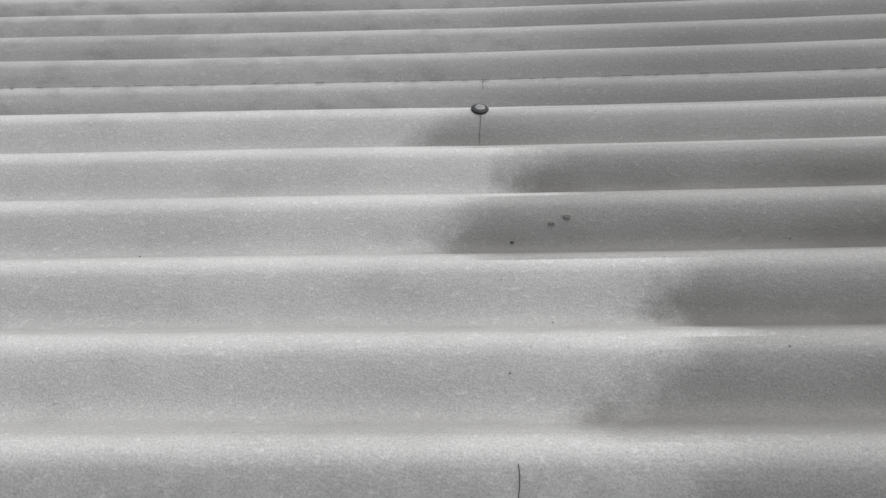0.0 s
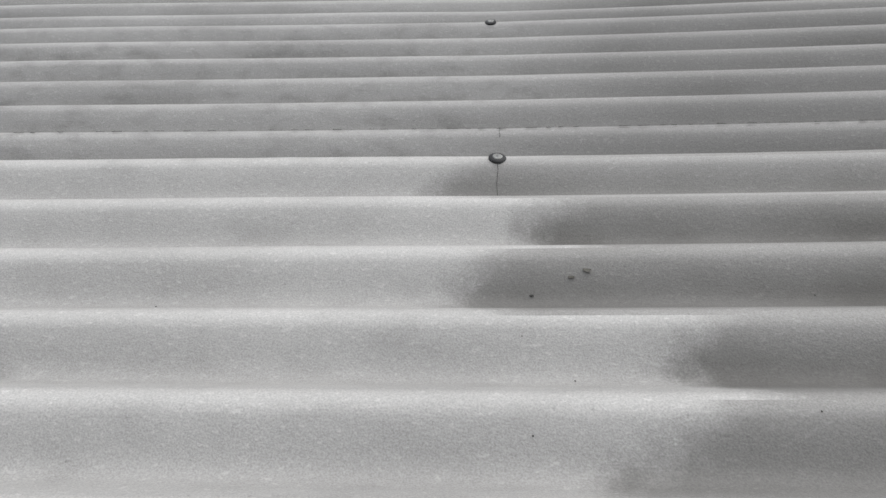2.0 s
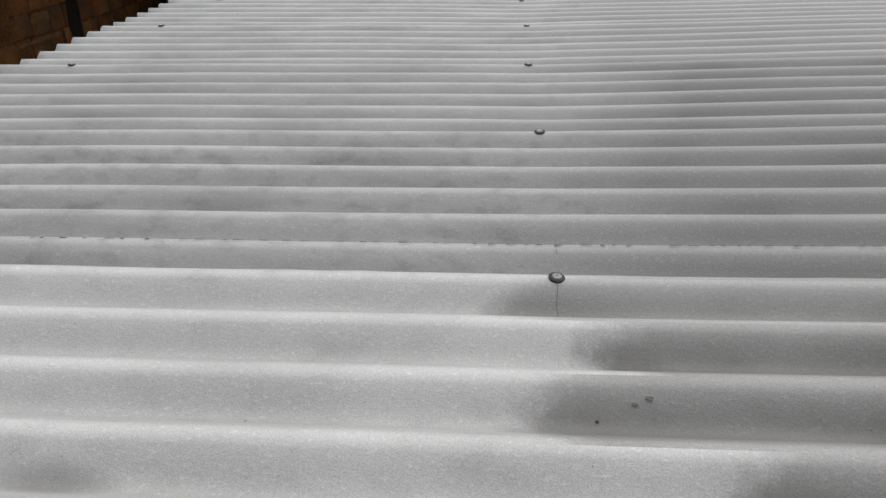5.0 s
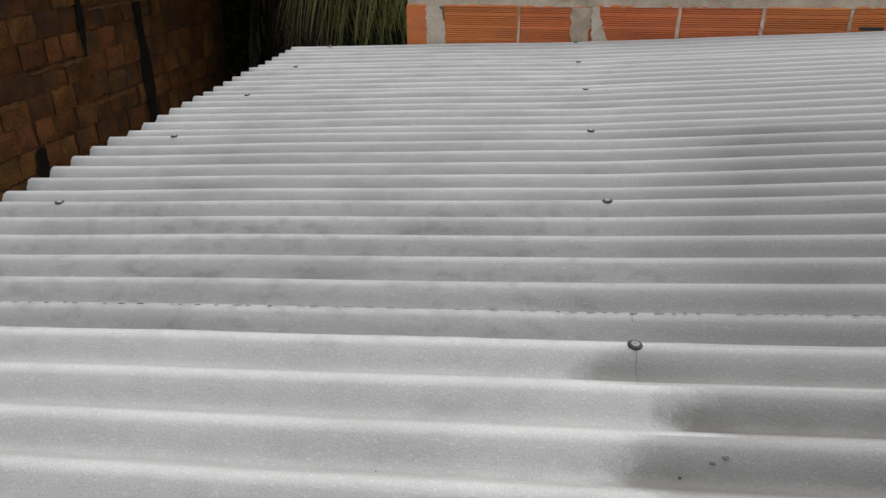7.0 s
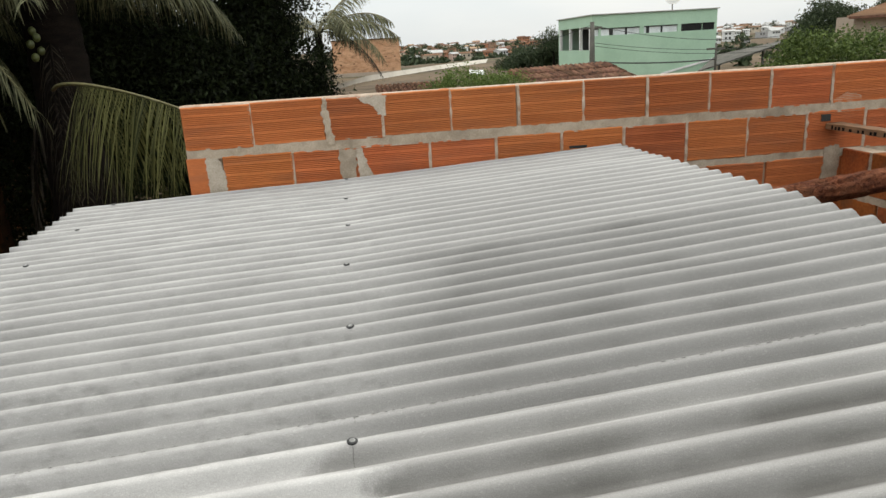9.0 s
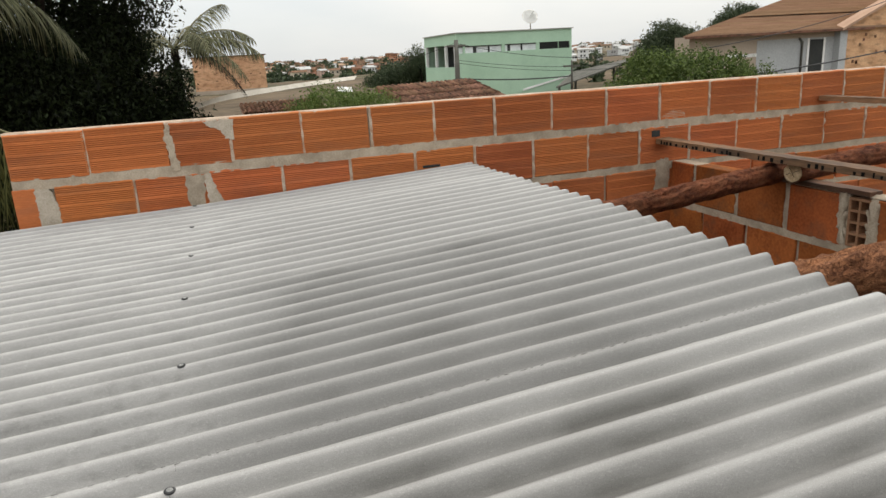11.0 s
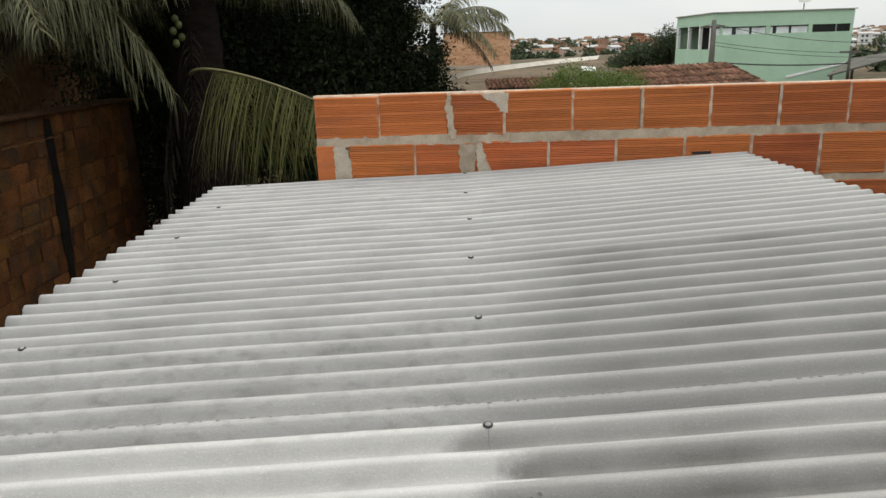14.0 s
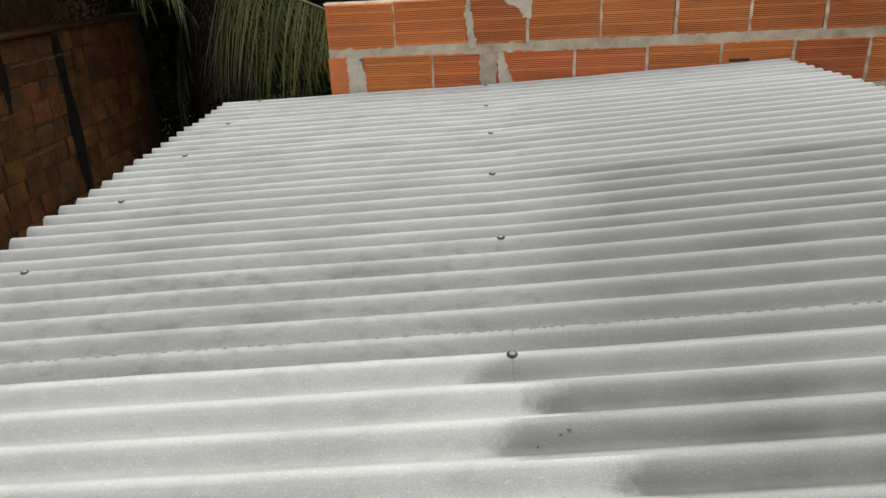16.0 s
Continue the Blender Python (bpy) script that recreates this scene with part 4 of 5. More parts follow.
def build_tree(name, label, base, blobs, n, size, mat, seed, trunk=0.14, clump=0.16, group="", slim=0.38, shell=0.55):
    rng = random.Random(seed)
    base = (base[0], base[1], base[2] + sink(base[1]))
    blobs = [((c[0], c[1], c[2] + sink(c[1])), r, h) for c, r, h in blobs]
    tree = thing(name, label, "tree" if "bush" not in name else "bush", group, Matrix.Translation(base))
    base = Vector(base)
    rel = [((Vector(c) - base)[:], r, h) for c, r, h in blobs]
    top = Vector(rel[0][0])
    fork = Vector((0.15 * top.x, 0.15 * top.y, max(0.2, 0.45 * top.z)))
    bm = bmesh.new()
    tube(bm, [(0, 0, -0.1), fork * 0.5 + Vector((rng.uniform(-.05, .05), 0, 0)), fork], [trunk * 1.25, trunk, trunk * 0.85], 9, 0.08, rng)
    for c, r, h in rel:
        c = Vector(c)
        mid = (fork + c) / 2 + Vector((rng.uniform(-.2, .2) * r, rng.uniform(-.2, .2) * r, 0.1 * h))
        tube(bm, [fork - Vector((0, 0, 0.05)), mid, c + Vector((0, 0, 0.2 * h))], [trunk * 0.6, trunk * 0.4, trunk * 0.12], 6, 0.08, rng)
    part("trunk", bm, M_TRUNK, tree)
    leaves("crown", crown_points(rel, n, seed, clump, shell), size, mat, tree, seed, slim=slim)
    return tree


# ---- coconut palms ----
def frond_mesh(curve, leaf_len, n, seed, hang=0.8, dry=0.0, bare=0.12, sweep=1.0, down=0.0):
    """A palm frond along a curve given as a function of 0..1, with leaflets that hang."""
    rs = np.random.RandomState(seed)
    bm = bmesh.new()
    pts = [Vector(curve(i / 14)) for i in range(15)]
    tube(bm, pts, [0.019 * (1 - 0.85 * i / 14) + 0.003 for i in range(15)], 5)
    verts, faces = [], []
    for i in range(n):
        t = bare + (1 - bare) * (i + rs.uniform(0, 1)) / n
        p = Vector(curve(t))
        d = (Vector(curve(min(t + 0.02, 1))) - Vector(curve(max(t - 0.02, 0)))).normalized()
        side = d.cross(Vector((0, 0, 1)))
        side = side.normalized() if side.length > 1e-3 else Vector((1, 0, 0))
        up = side.cross(d)
        ll = leaf_len * (0.55 + 0.45 * math.sin(math.pi * min(1, 0.15 + 0.85 * t))) * rs.uniform(0.8, 1.12) * (1 if t < 0.85 else 0.7)
        for sgn in (-1, 1):
            go = (side * sgn * rs.uniform(0.75, 1.1) + d * sweep * rs.uniform(0.35, 0.7) + up * rs.uniform(0.0, 0.35) - Vector((0, 0, down * rs.uniform(0.7, 1.2)))).normalized()
            w = 0.0085 * rs.uniform(0.7, 1.4)
            q, prev = p.copy(), None
            segs = 4
            for s in range(segs + 1):
                wide = w * (0.55, 1.0, 0.95, 0.6, 0.1)[s]
                across = d if abs(go.dot(d)) < 0.9 else up
                row = (len(verts), len(verts) + 1)
                verts += [tuple(q - across * wide), tuple(q + across * wide)]
                if prev:
                    faces.append((prev[0], prev[1], row[1], row[0]))
                prev = row
                go = (go + Vector((rs.uniform(-.08, .08), rs.uniform(-.08, .08), -hang * 0.75))).normalized()
                q = q + go * (ll / segs)
    vs = [bm.verts.new(v) for v in verts]
    for f in faces:
        bm.faces.new([vs[k] for k in f]).material_index = 1
    return mesh_of("frond", bm, M_TRUNK if dry else M_RACHIS, M_LEAF_DRY if dry else M_LEAF_PALM)


def arc(az, length, rise, drop, start=(0, 0, 0)):
    ca, sa = math.sin(radians(az)), math.cos(radians(az))

    def curve(t):
        out = length * (t - 0.18 * t * t)
        return (start[0] + ca * out, start[1] + sa * out, start[2] + rise * t - drop * t * t)
    return curve


def build_palm(label, base, height, crown, trunk_r, group="coconut palms", cocos=True, skirt=True):
    palm = thing("coconut_palm", label, "palm tree", group, Matrix.Translation(base))
    rng = random.Random(int(height * 100))
    bm = bmesh.new()
    n = 26
    tube(bm, [(0.1 * math.sin(2.0 * i / n), 0.05 * i / n, height * i / n) for i in range(n + 1)],
         [trunk_r * (1.25 - 0.4 * i / n) * (1.0 + (0.07 if i % 2 else 0)) for i in range(n + 1)], 14, 0.05, rng)
    part("trunk", bm, M_TRUNK, palm, "dark ringed palm trunk")
    top = (0.1 * math.sin(2.0), 0.05, height)
    for i, (az, length, rise, drop, leaf_len, dry) in enumerate(crown):
        ob = new("frond", frond_mesh(arc(az, length, rise, drop, top), leaf_len, int(42 * length), 100 + i, 0.65, dry))
        ob.parent = palm
        tagged(ob, "dry grey brown frond" if dry else "")
    if cocos:
        for k in range(5):
            bm = bmesh.new()
            bmesh.ops.create_icosphere(bm, subdivisions=3, radius=0.038)
            for v in bm.verts:
                v.co.z *= 1.2
                if v.co.z < 0:
                    v.co.x *= 1 + 0.5 * v.co.z
                    v.co.y *= 1 + 0.5 * v.co.z
            for f in bm.faces:
                f.smooth = True
            ob = part("coconut", bm, M_COCO, palm, "green coconut")
            ob.location = (top[0] - 0.06 + 0.05 * (k % 2), top[1] - 0.36 - 0.05 * (k % 3), top[2] - 0.50 - 0.066 * k)
    if skirt:
        for k in range(16):
            az = rng.uniform(0, 360)
            ob = new("dead_frond", frond_mesh(arc(az, 0.75, -0.2, 1.9, (top[0], top[1], height * rng.uniform(0.45, 0.95))), 0.5, 16, 300 + k, 1.0, 1.0, 0.3))
            ob.parent = palm
            tagged(ob, "dead brown frond hanging on the trunk")
    return palm


CROWN_NEAR = [(200, 2.9, 1.3, 1.8, 0.75, 0), (222, 3.0, 1.1, 1.8, 0.8, 0), (140, 1.3, 1.4, 1.4, 0.6, 0), (165, 1.9, 1.3, 1.6, 0.6, 0),
              (118, 1.6, 1.6, 1.5, 0.7, 0), (95, 1.5, 1.6, 1.3, 0.7, 0), (245, 3.0, 1.2, 1.9, 0.8, 0), (270, 2.8, 1.4, 2.2, 0.85, 0), (300, 2.8, 1.2, 2.0, 0.85, 0),
              (330, 2.7, 1.5, 2.0, 0.85, 0), (10, 2.7, 1.6, 1.9, 0.85, 0), (50, 2.7, 1.4, 1.9, 0.85, 0), (210, 2.4, 0.6, 1.3, 0.75, 0), (235, 2.5, 0.7, 1.5, 0.8, 1)]
near_palm = build_palm("coconut palm with drooping fronds, green coconuts and dark trunk", (-3.15, 7.4, -2.8), 4.25, CROWN_NEAR, 0.30)


def low_frond(t):
    """The low frond that hangs behind the brick wall's free end, from the palm's trunk."""
    a, b, c, d = Vector((0.15, -0.4, 3.15)), Vector((0.6, -1.4, 3.30)), Vector((1.55, -2.55, 3.20)), Vector((2.35, -3.3, 2.90))
    u = 1 - t
    return tuple(a * u ** 3 + 3 * b * u * u * t + 3 * c * u * t * t + d * t ** 3)


lf = new("frond", frond_mesh(low_frond, 1.0, 118, 777, 0.30, 0, 0.36, -0.15, 2.4))
lf.parent = near_palm
lf.data.materials[1] = M_LEAF_LOW
tagged(lf, "low olive green frond with hanging leaflets")

CROWN_SIDE = [(az + 7 * ((i * 37) % 5 - 2), 2.5 + 0.12 * (i % 5), 0.8 + 0.22 * (i % 4), (2.25 if az < 170 else 1.75) + 0.15 * (i % 3), 0.85, 0) for i, az in enumerate(range(0, 360, 20))]
build_palm("leaning coconut palm with drooping fronds behind the old wall", (-5.5, 6.2, -2.8), 4.6, CROWN_SIDE, 0.22, cocos=False, skirt=False)

CROWN_FAR = [(95, 2.6, 1.1, 1.35, 0.75, 0), (75, 2.5, 1.5, 1.3, 0.75, 0), (120, 2.3, 0.7, 1.5, 0.75, 0), (60, 1.9, 2.1, 1.0, 0.7, 0), (150, 2.0, 1.4, 1.5, 0.7, 0), (200, 2.2, 1.2, 1.4, 0.7, 0),
             (250, 2.3, 1.3, 1.4, 0.7, 0), (290, 2.4, 1.0, 1.4, 0.7, 0), (330, 2.2, 1.6, 1.2, 0.7, 0), (20, 2.2, 1.7, 1.2, 0.7, 0), (105, 2.0, 0.1, 1.3, 0.5, 1)]
build_palm("slender coconut palm with arching fronds behind the dark tree", (-0.65, 18.5, -2.4), 3.55, CROWN_FAR, 0.11, cocos=False, skirt=False)

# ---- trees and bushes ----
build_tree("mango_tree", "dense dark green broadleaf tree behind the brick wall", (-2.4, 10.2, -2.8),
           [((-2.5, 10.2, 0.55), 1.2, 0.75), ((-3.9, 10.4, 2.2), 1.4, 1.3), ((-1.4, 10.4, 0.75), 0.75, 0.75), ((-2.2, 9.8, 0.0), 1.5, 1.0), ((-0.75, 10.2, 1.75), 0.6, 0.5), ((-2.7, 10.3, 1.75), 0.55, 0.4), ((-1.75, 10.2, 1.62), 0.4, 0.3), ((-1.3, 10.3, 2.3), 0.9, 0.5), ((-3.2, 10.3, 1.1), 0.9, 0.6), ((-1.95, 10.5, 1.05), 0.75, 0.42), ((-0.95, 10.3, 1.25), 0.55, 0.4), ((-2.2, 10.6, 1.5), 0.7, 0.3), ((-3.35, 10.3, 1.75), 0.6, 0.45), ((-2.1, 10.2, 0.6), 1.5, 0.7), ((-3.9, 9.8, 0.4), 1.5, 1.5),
            # the lobes centred above z = 3 are unseen, added to shade the crown
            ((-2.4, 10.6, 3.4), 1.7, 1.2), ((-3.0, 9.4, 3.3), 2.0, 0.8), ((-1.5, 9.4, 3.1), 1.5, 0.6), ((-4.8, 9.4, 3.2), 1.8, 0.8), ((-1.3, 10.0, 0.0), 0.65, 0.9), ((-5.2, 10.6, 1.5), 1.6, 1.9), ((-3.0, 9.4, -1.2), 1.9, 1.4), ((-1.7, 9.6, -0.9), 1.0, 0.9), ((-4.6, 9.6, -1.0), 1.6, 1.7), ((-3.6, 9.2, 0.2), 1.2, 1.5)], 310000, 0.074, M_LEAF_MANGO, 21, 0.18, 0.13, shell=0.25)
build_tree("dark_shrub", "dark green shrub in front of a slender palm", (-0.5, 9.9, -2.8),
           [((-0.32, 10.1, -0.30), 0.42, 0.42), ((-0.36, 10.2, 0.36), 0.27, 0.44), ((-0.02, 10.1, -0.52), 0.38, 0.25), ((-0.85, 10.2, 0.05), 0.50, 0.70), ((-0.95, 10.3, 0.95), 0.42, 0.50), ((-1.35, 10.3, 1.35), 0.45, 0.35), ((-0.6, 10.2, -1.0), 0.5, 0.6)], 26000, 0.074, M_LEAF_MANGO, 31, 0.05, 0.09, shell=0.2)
build_tree("leafy_bush", "bright green leafy bush behind the brick wall", (10.2, 12.2, -2.75),
           [((9.6, 12.2, -0.35), 1.15, 0.75), ((8.6, 12.0, -0.75), 0.9, 0.6), ((10.8, 12.4, -0.25), 1.05, 0.7), ((11.8, 12.4, -0.6), 0.95, 0.6), ((9.2, 12.3, 0.05), 0.5, 0.4), ((12.6, 12.2, -0.85), 0.8, 0.5)], 36000, 0.075, M_LEAF_BUSH, 22, 0.05, 0.075, slim=0.5)
build_tree("weed_bush", "low green weeds growing behind the brick wall", (2.5, 12.0, -2.8),
           [((2.3, 12.0, -0.20), 0.75, 0.35), ((3.0, 12.1, -0.28), 0.55, 0.32)], 12000, 0.06, M_LEAF_WEED, 23, 0.03, 0.07, slim=0.32)
build_tree("round_tree", "dark green round tree beside the tan roofed house", (26.2, 35.0, -1.2),
           [((26.2, 35.0, 0.95), 1.35, 1.1), ((25.3, 35.2, 0.2), 1.1, 1.0), ((27.3, 35.0, 0.6), 1.1, 1.1), ((26.2, 34.8, -0.4), 1.6, 0.9)], 32000, 0.15, M_LEAF_FAR, 24, 0.16, 0.13)
build_tree("round_tree", "dark green spreading tree behind the tan roofed house", (37.5, 42.0, -1.0),
           [((37.5, 42.0, 2.5), 1.5, 0.8), ((36.1, 42.0, 1.8), 1.1, 0.8), ((38.9, 42.0, 2.1), 1.2, 0.8)], 20000, 0.15, M_LEAF_FAR, 25, 0.16, 0.13)
build_tree("airy_tree", "grey green open crowned tree beside the green building", (16.6, 54.0, -0.9),
           [((16.4, 54.0, 1.35), 0.75, 0.55), ((15.7, 54.0, 0.85), 0.6, 0.4), ((17.0, 54.3, 0.9), 0.7, 0.5), ((16.3, 54.0, 0.5), 0.9, 0.4)], 3000, 0.17, M_LEAF_FAR, 26, 0.09, 0.17)
build_tree("round_tree", "low dark green thicket tree beside the green building", (15.0, 55.5, -0.9),
           [((15.2, 55.5, -0.2), 1.2, 0.65), ((16.6, 55.5, 0.0), 1.2, 0.75), ((14.0, 55.5, -0.35), 1.0, 0.6), ((13.0, 55.0, -0.65), 0.9, 0.45), ((17.4, 55.5, -0.2), 0.8, 0.6)], 12000, 0.19, M_LEAF_FAR, 27, 0.12, 0.2)


# ---- the old house towards the lower side ----
def build_left_house():
    rng = random.Random(91)
    xf = -4.2
    wall = tagged(new("wall_west"), "old shaded brick wall with black water stains", "wall", kind="structure")
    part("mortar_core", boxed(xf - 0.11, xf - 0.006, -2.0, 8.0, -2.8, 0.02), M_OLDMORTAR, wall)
    def old_brick(length, seed):
        """A worn brick face, its outline broken and its front uneven."""
        r = random.Random(seed)
        bm = bmesh.new()
        nu, nv = 7, 4
        g = []
        for a in range(nu + 1):
            col = []
            for k in range(nv + 1):
                rim = a in (0, nu) or k in (0, nv)
                col.append(bm.verts.new((0.003 if rim else 0.008 + r.uniform(-0.002, 0.002), length * a / nu + (r.uniform(-0.007, 0.007) if rim else 0),
                                         0.194 * k / nv + (r.uniform(-0.008, 0.008) if rim else 0))))
            g.append(col)
        for a in range(nu):
            for k in range(nv):
                bm.faces.new((g[a][k], g[a + 1][k], g[a + 1][k + 1], g[a][k + 1]))
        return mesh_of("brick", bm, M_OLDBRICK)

    me = [old_brick(0.290 + 0.004 * (k % 3), 400 + k) for k in range(7)]
    half = old_brick(0.145, 420)
    short = [old_brick(0.185, 430), old_brick(0.215, 431)]
    for c in range(9):
        z = -1.80 + 0.203 * c
        y = 1.6 + (0.155 if c % 2 else 0)
        if c % 2:
            ob = new("brick", half)
            ob.parent = wall
            ob.location = (xf - 0.004, 1.6, z)
        while y < 7.65:
            cut = rng.random() < 0.16
            ob = new("brick", rng.choice(short) if cut else rng.choice(me))
            ob.parent = wall
            ob.matrix_basis = pose(xf - 0.004 + rng.uniform(-0.006, 0.006), y + rng.uniform(-0.006, 0.006), z + rng.uniform(-0.009, 0.009), rng.uniform(-1.6, 1.6), 0, rng.uniform(-1, 1))
            y += 0.215 if cut else 0.305
    for i, (y, z, w, h) in enumerate(((2.2, -0.42, 0.9, 0.05), (3.0, -0.83, 1.2, 0.04), (4.4, -0.62, 0.8, 0.05), (5.3, -0.22, 1.0, 0.045), (2.6, -1.24, 0.7, 0.05), (4.9, -1.03, 0.9, 0.045), (1.8, -0.2, 0.5, 0.05))):
        bm = bmesh.new()
        rows = []
        for a in range(25):
            t = a / 24
            hh = h * (0.35 + 0.65 * abs(noise.noise((t * 7, i, 1.0))) * 2)
            rows.append([bm.verts.new((xf + 0.0125 + 0.002 * k, y + w * t, z + hh * k + 0.012 * noise.noise((t * 5, i, 4.0)))) for k in (-0.5, 0.5)])
        for a, c in zip(rows, rows[1:]):
            bm.faces.new((a[0], c[0], c[1], a[1]))
        bmesh.ops.recalc_face_normals(bm, faces=bm.faces[:])
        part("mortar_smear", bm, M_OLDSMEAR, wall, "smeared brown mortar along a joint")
    for y, z0, z1, w, s in ((6.10, -1.8, -0.02, 0.17, 1), (5.2, -0.6, -0.02, 0.09, 6), (3.55, -0.62, -0.45, 0.13, 2), (3.70, -0.95, -0.68, 0.18, 3), (3.35, -1.8, -1.35, 0.22, 4), (4.3, -1.6, -1.2, 0.16, 5)):
        bm = bmesh.new()
        n = 16
        rows = []
        for i in range(n + 1):
            t = i / n
            ww = w * (0.55 + 0.45 * math.sin(math.pi * t)) * (1 + 0.5 * noise.noise((t * 5, s, 0)))
            off = 0.10 * w * noise.noise((t * 4, s, 7)) - 0.06 * t
            rows.append([bm.verts.new((xf + 0.0125, y + off + ww * k, z1 + (z0 - z1) * t)) for k in (-0.5, 0.0, 0.5)])
        for a, c in zip(rows, rows[1:]):
            for k in range(2):
                bm.faces.new((a[k], a[k + 1], c[k + 1], c[k]))
        bmesh.ops.recalc_face_normals(bm, faces=bm.faces[:])
        part("water_stain", bm, M_MOSS, wall, "black mossy water stain")
    part("roof_slab", bevelled(0.008, xf - 0.20, xf + 0.07, -2.0, 8.05, 0.02, 0.055), M_OLDMORTAR, wall, "dark brick capping course")
    back = tagged(new("wall_upper_west"), "set back dark brown upper wall", "wall", kind="structure")
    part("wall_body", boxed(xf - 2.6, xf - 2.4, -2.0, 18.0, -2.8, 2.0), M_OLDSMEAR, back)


build_left_house()


# ---- houses beyond the wall ----
def tile_roof(parent, x0, x1, y_eave, z_eave, y_ridge, z_ridge, cols, rows, name="roof_tile"):
    """Barrel tiles in rows from eave to ridge, one mesh shared by all."""
    dx = (x1 - x0) / cols
    run = math.hypot(y_ridge - y_eave, z_ridge - z_eave)
    dl = run / rows
    tilt = math.degrees(math.atan2(z_ridge - z_eave, y_ridge - y_eave))
    bm = bmesh.new()
    rr = []
    for j, (yy, grow) in enumerate(((0.0, 1.12), (dl * 1.15, 0.92))):
        rr.append([bm.verts.new((dx * (0.5 - 0.5 * grow * math.cos(math.pi * k / 6)), yy, 0.74 * dx * grow * math.sin(math.pi * k / 6) + (0.012 if j == 0 else 0.0))) for k in range(7)])
        rr.append([bm.verts.new((dx * (0.5 - 0.42 * grow * math.cos(math.pi * k / 6)), yy, 0.60 * dx * grow * math.sin(math.pi * k / 6) + (0.012 if j == 0 else 0.0) - 0.01)) for k in range(7)])
    for k in range(6):
        bm.faces.new((rr[0][k], rr[0][k + 1], rr[2][k + 1], rr[2][k])).smooth = True
        bm.faces.new((rr[1][k], rr[3][k], rr[3][k + 1], rr[1][k + 1])).smooth = True
        bm.faces.new((rr[0][k], rr[1][k], rr[1][k + 1], rr[0][k + 1]))
    bmesh.ops.recalc_face_normals(bm, faces=bm.faces[:])
    me = mesh_of(name, bm, M_TILE)
    base = pose(x0, y_eave, z_eave, tilt, 0, 0)
    rng = random.Random(int(x0 * 10))
    for r in range(rows):
        for c in range(cols):
            ob = new(name, me)
            ob.parent = parent
            ob.matrix_basis = base @ pose(c * dx + rng.uniform(-0.01, 0.01), r * dl + rng.uniform(-0.02, 0.02), 0, 0, 0, rng.uniform(-1.5, 1.5))
    bm = boxed(-0.02, x1 - x0 + 0.02, 0.02, run, -0.05, 0.002)
    deck = part("roof_deck", bm, M_TILE, parent)
    deck.matrix_basis = base


def build_tile_house():
    h = thing("tile_roofed_house", "low house with old reddish brown barrel tile roof", "house", "", pose(8.5, 25.0, -0.17, 0, 0, 22) @ Matrix.Translation((-8.5, -25.0, 0)))
    part("wall", boxed(5.9, 10.6, 23.2, 27.5, -1.75, -1.05), M_BEIGE, h)
    tile_roof(h, 6.1, 10.9, 22.9, -1.22, 25.6, -0.30, 22, 5)
    g = bmesh.new()
    v = [g.verts.new(p) for p in ((10.85, 23.0, -1.25), (10.85, 25.6, -0.30), (10.85, 28.0, -1.2), (10.65, 23.0, -1.25), (10.65, 25.6, -0.30), (10.65, 28.0, -1.2))]
    for q in ((0, 1, 2), (5, 4, 3), (0, 3, 4, 1), (1, 4, 5, 2)):
        g.faces.new([v[i] for i in q])
    part("gable", g, M_BEIGE, h)
    bm = bmesh.new()
    tube(bm, [(6.1, 25.62, -0.28), (10.9, 25.62, -0.28)], [0.11, 0.11], 10)
    part("ridge_cap", bm, M_TILE, h)
    s = thing("tile_roofed_shed", "small dark shed with scalloped clay tile eave", "shed", "", pose(0, 0, -0.14))
    part("wall", boxed(1.15, 3.2, 20.2, 22.0, -2.0, -0.64), M_BEIGE, s)
    tile_roof(s, 1.0, 3.4, 20.0, -0.60, 22.0, -0.40, 18, 6)


build_tile_house()


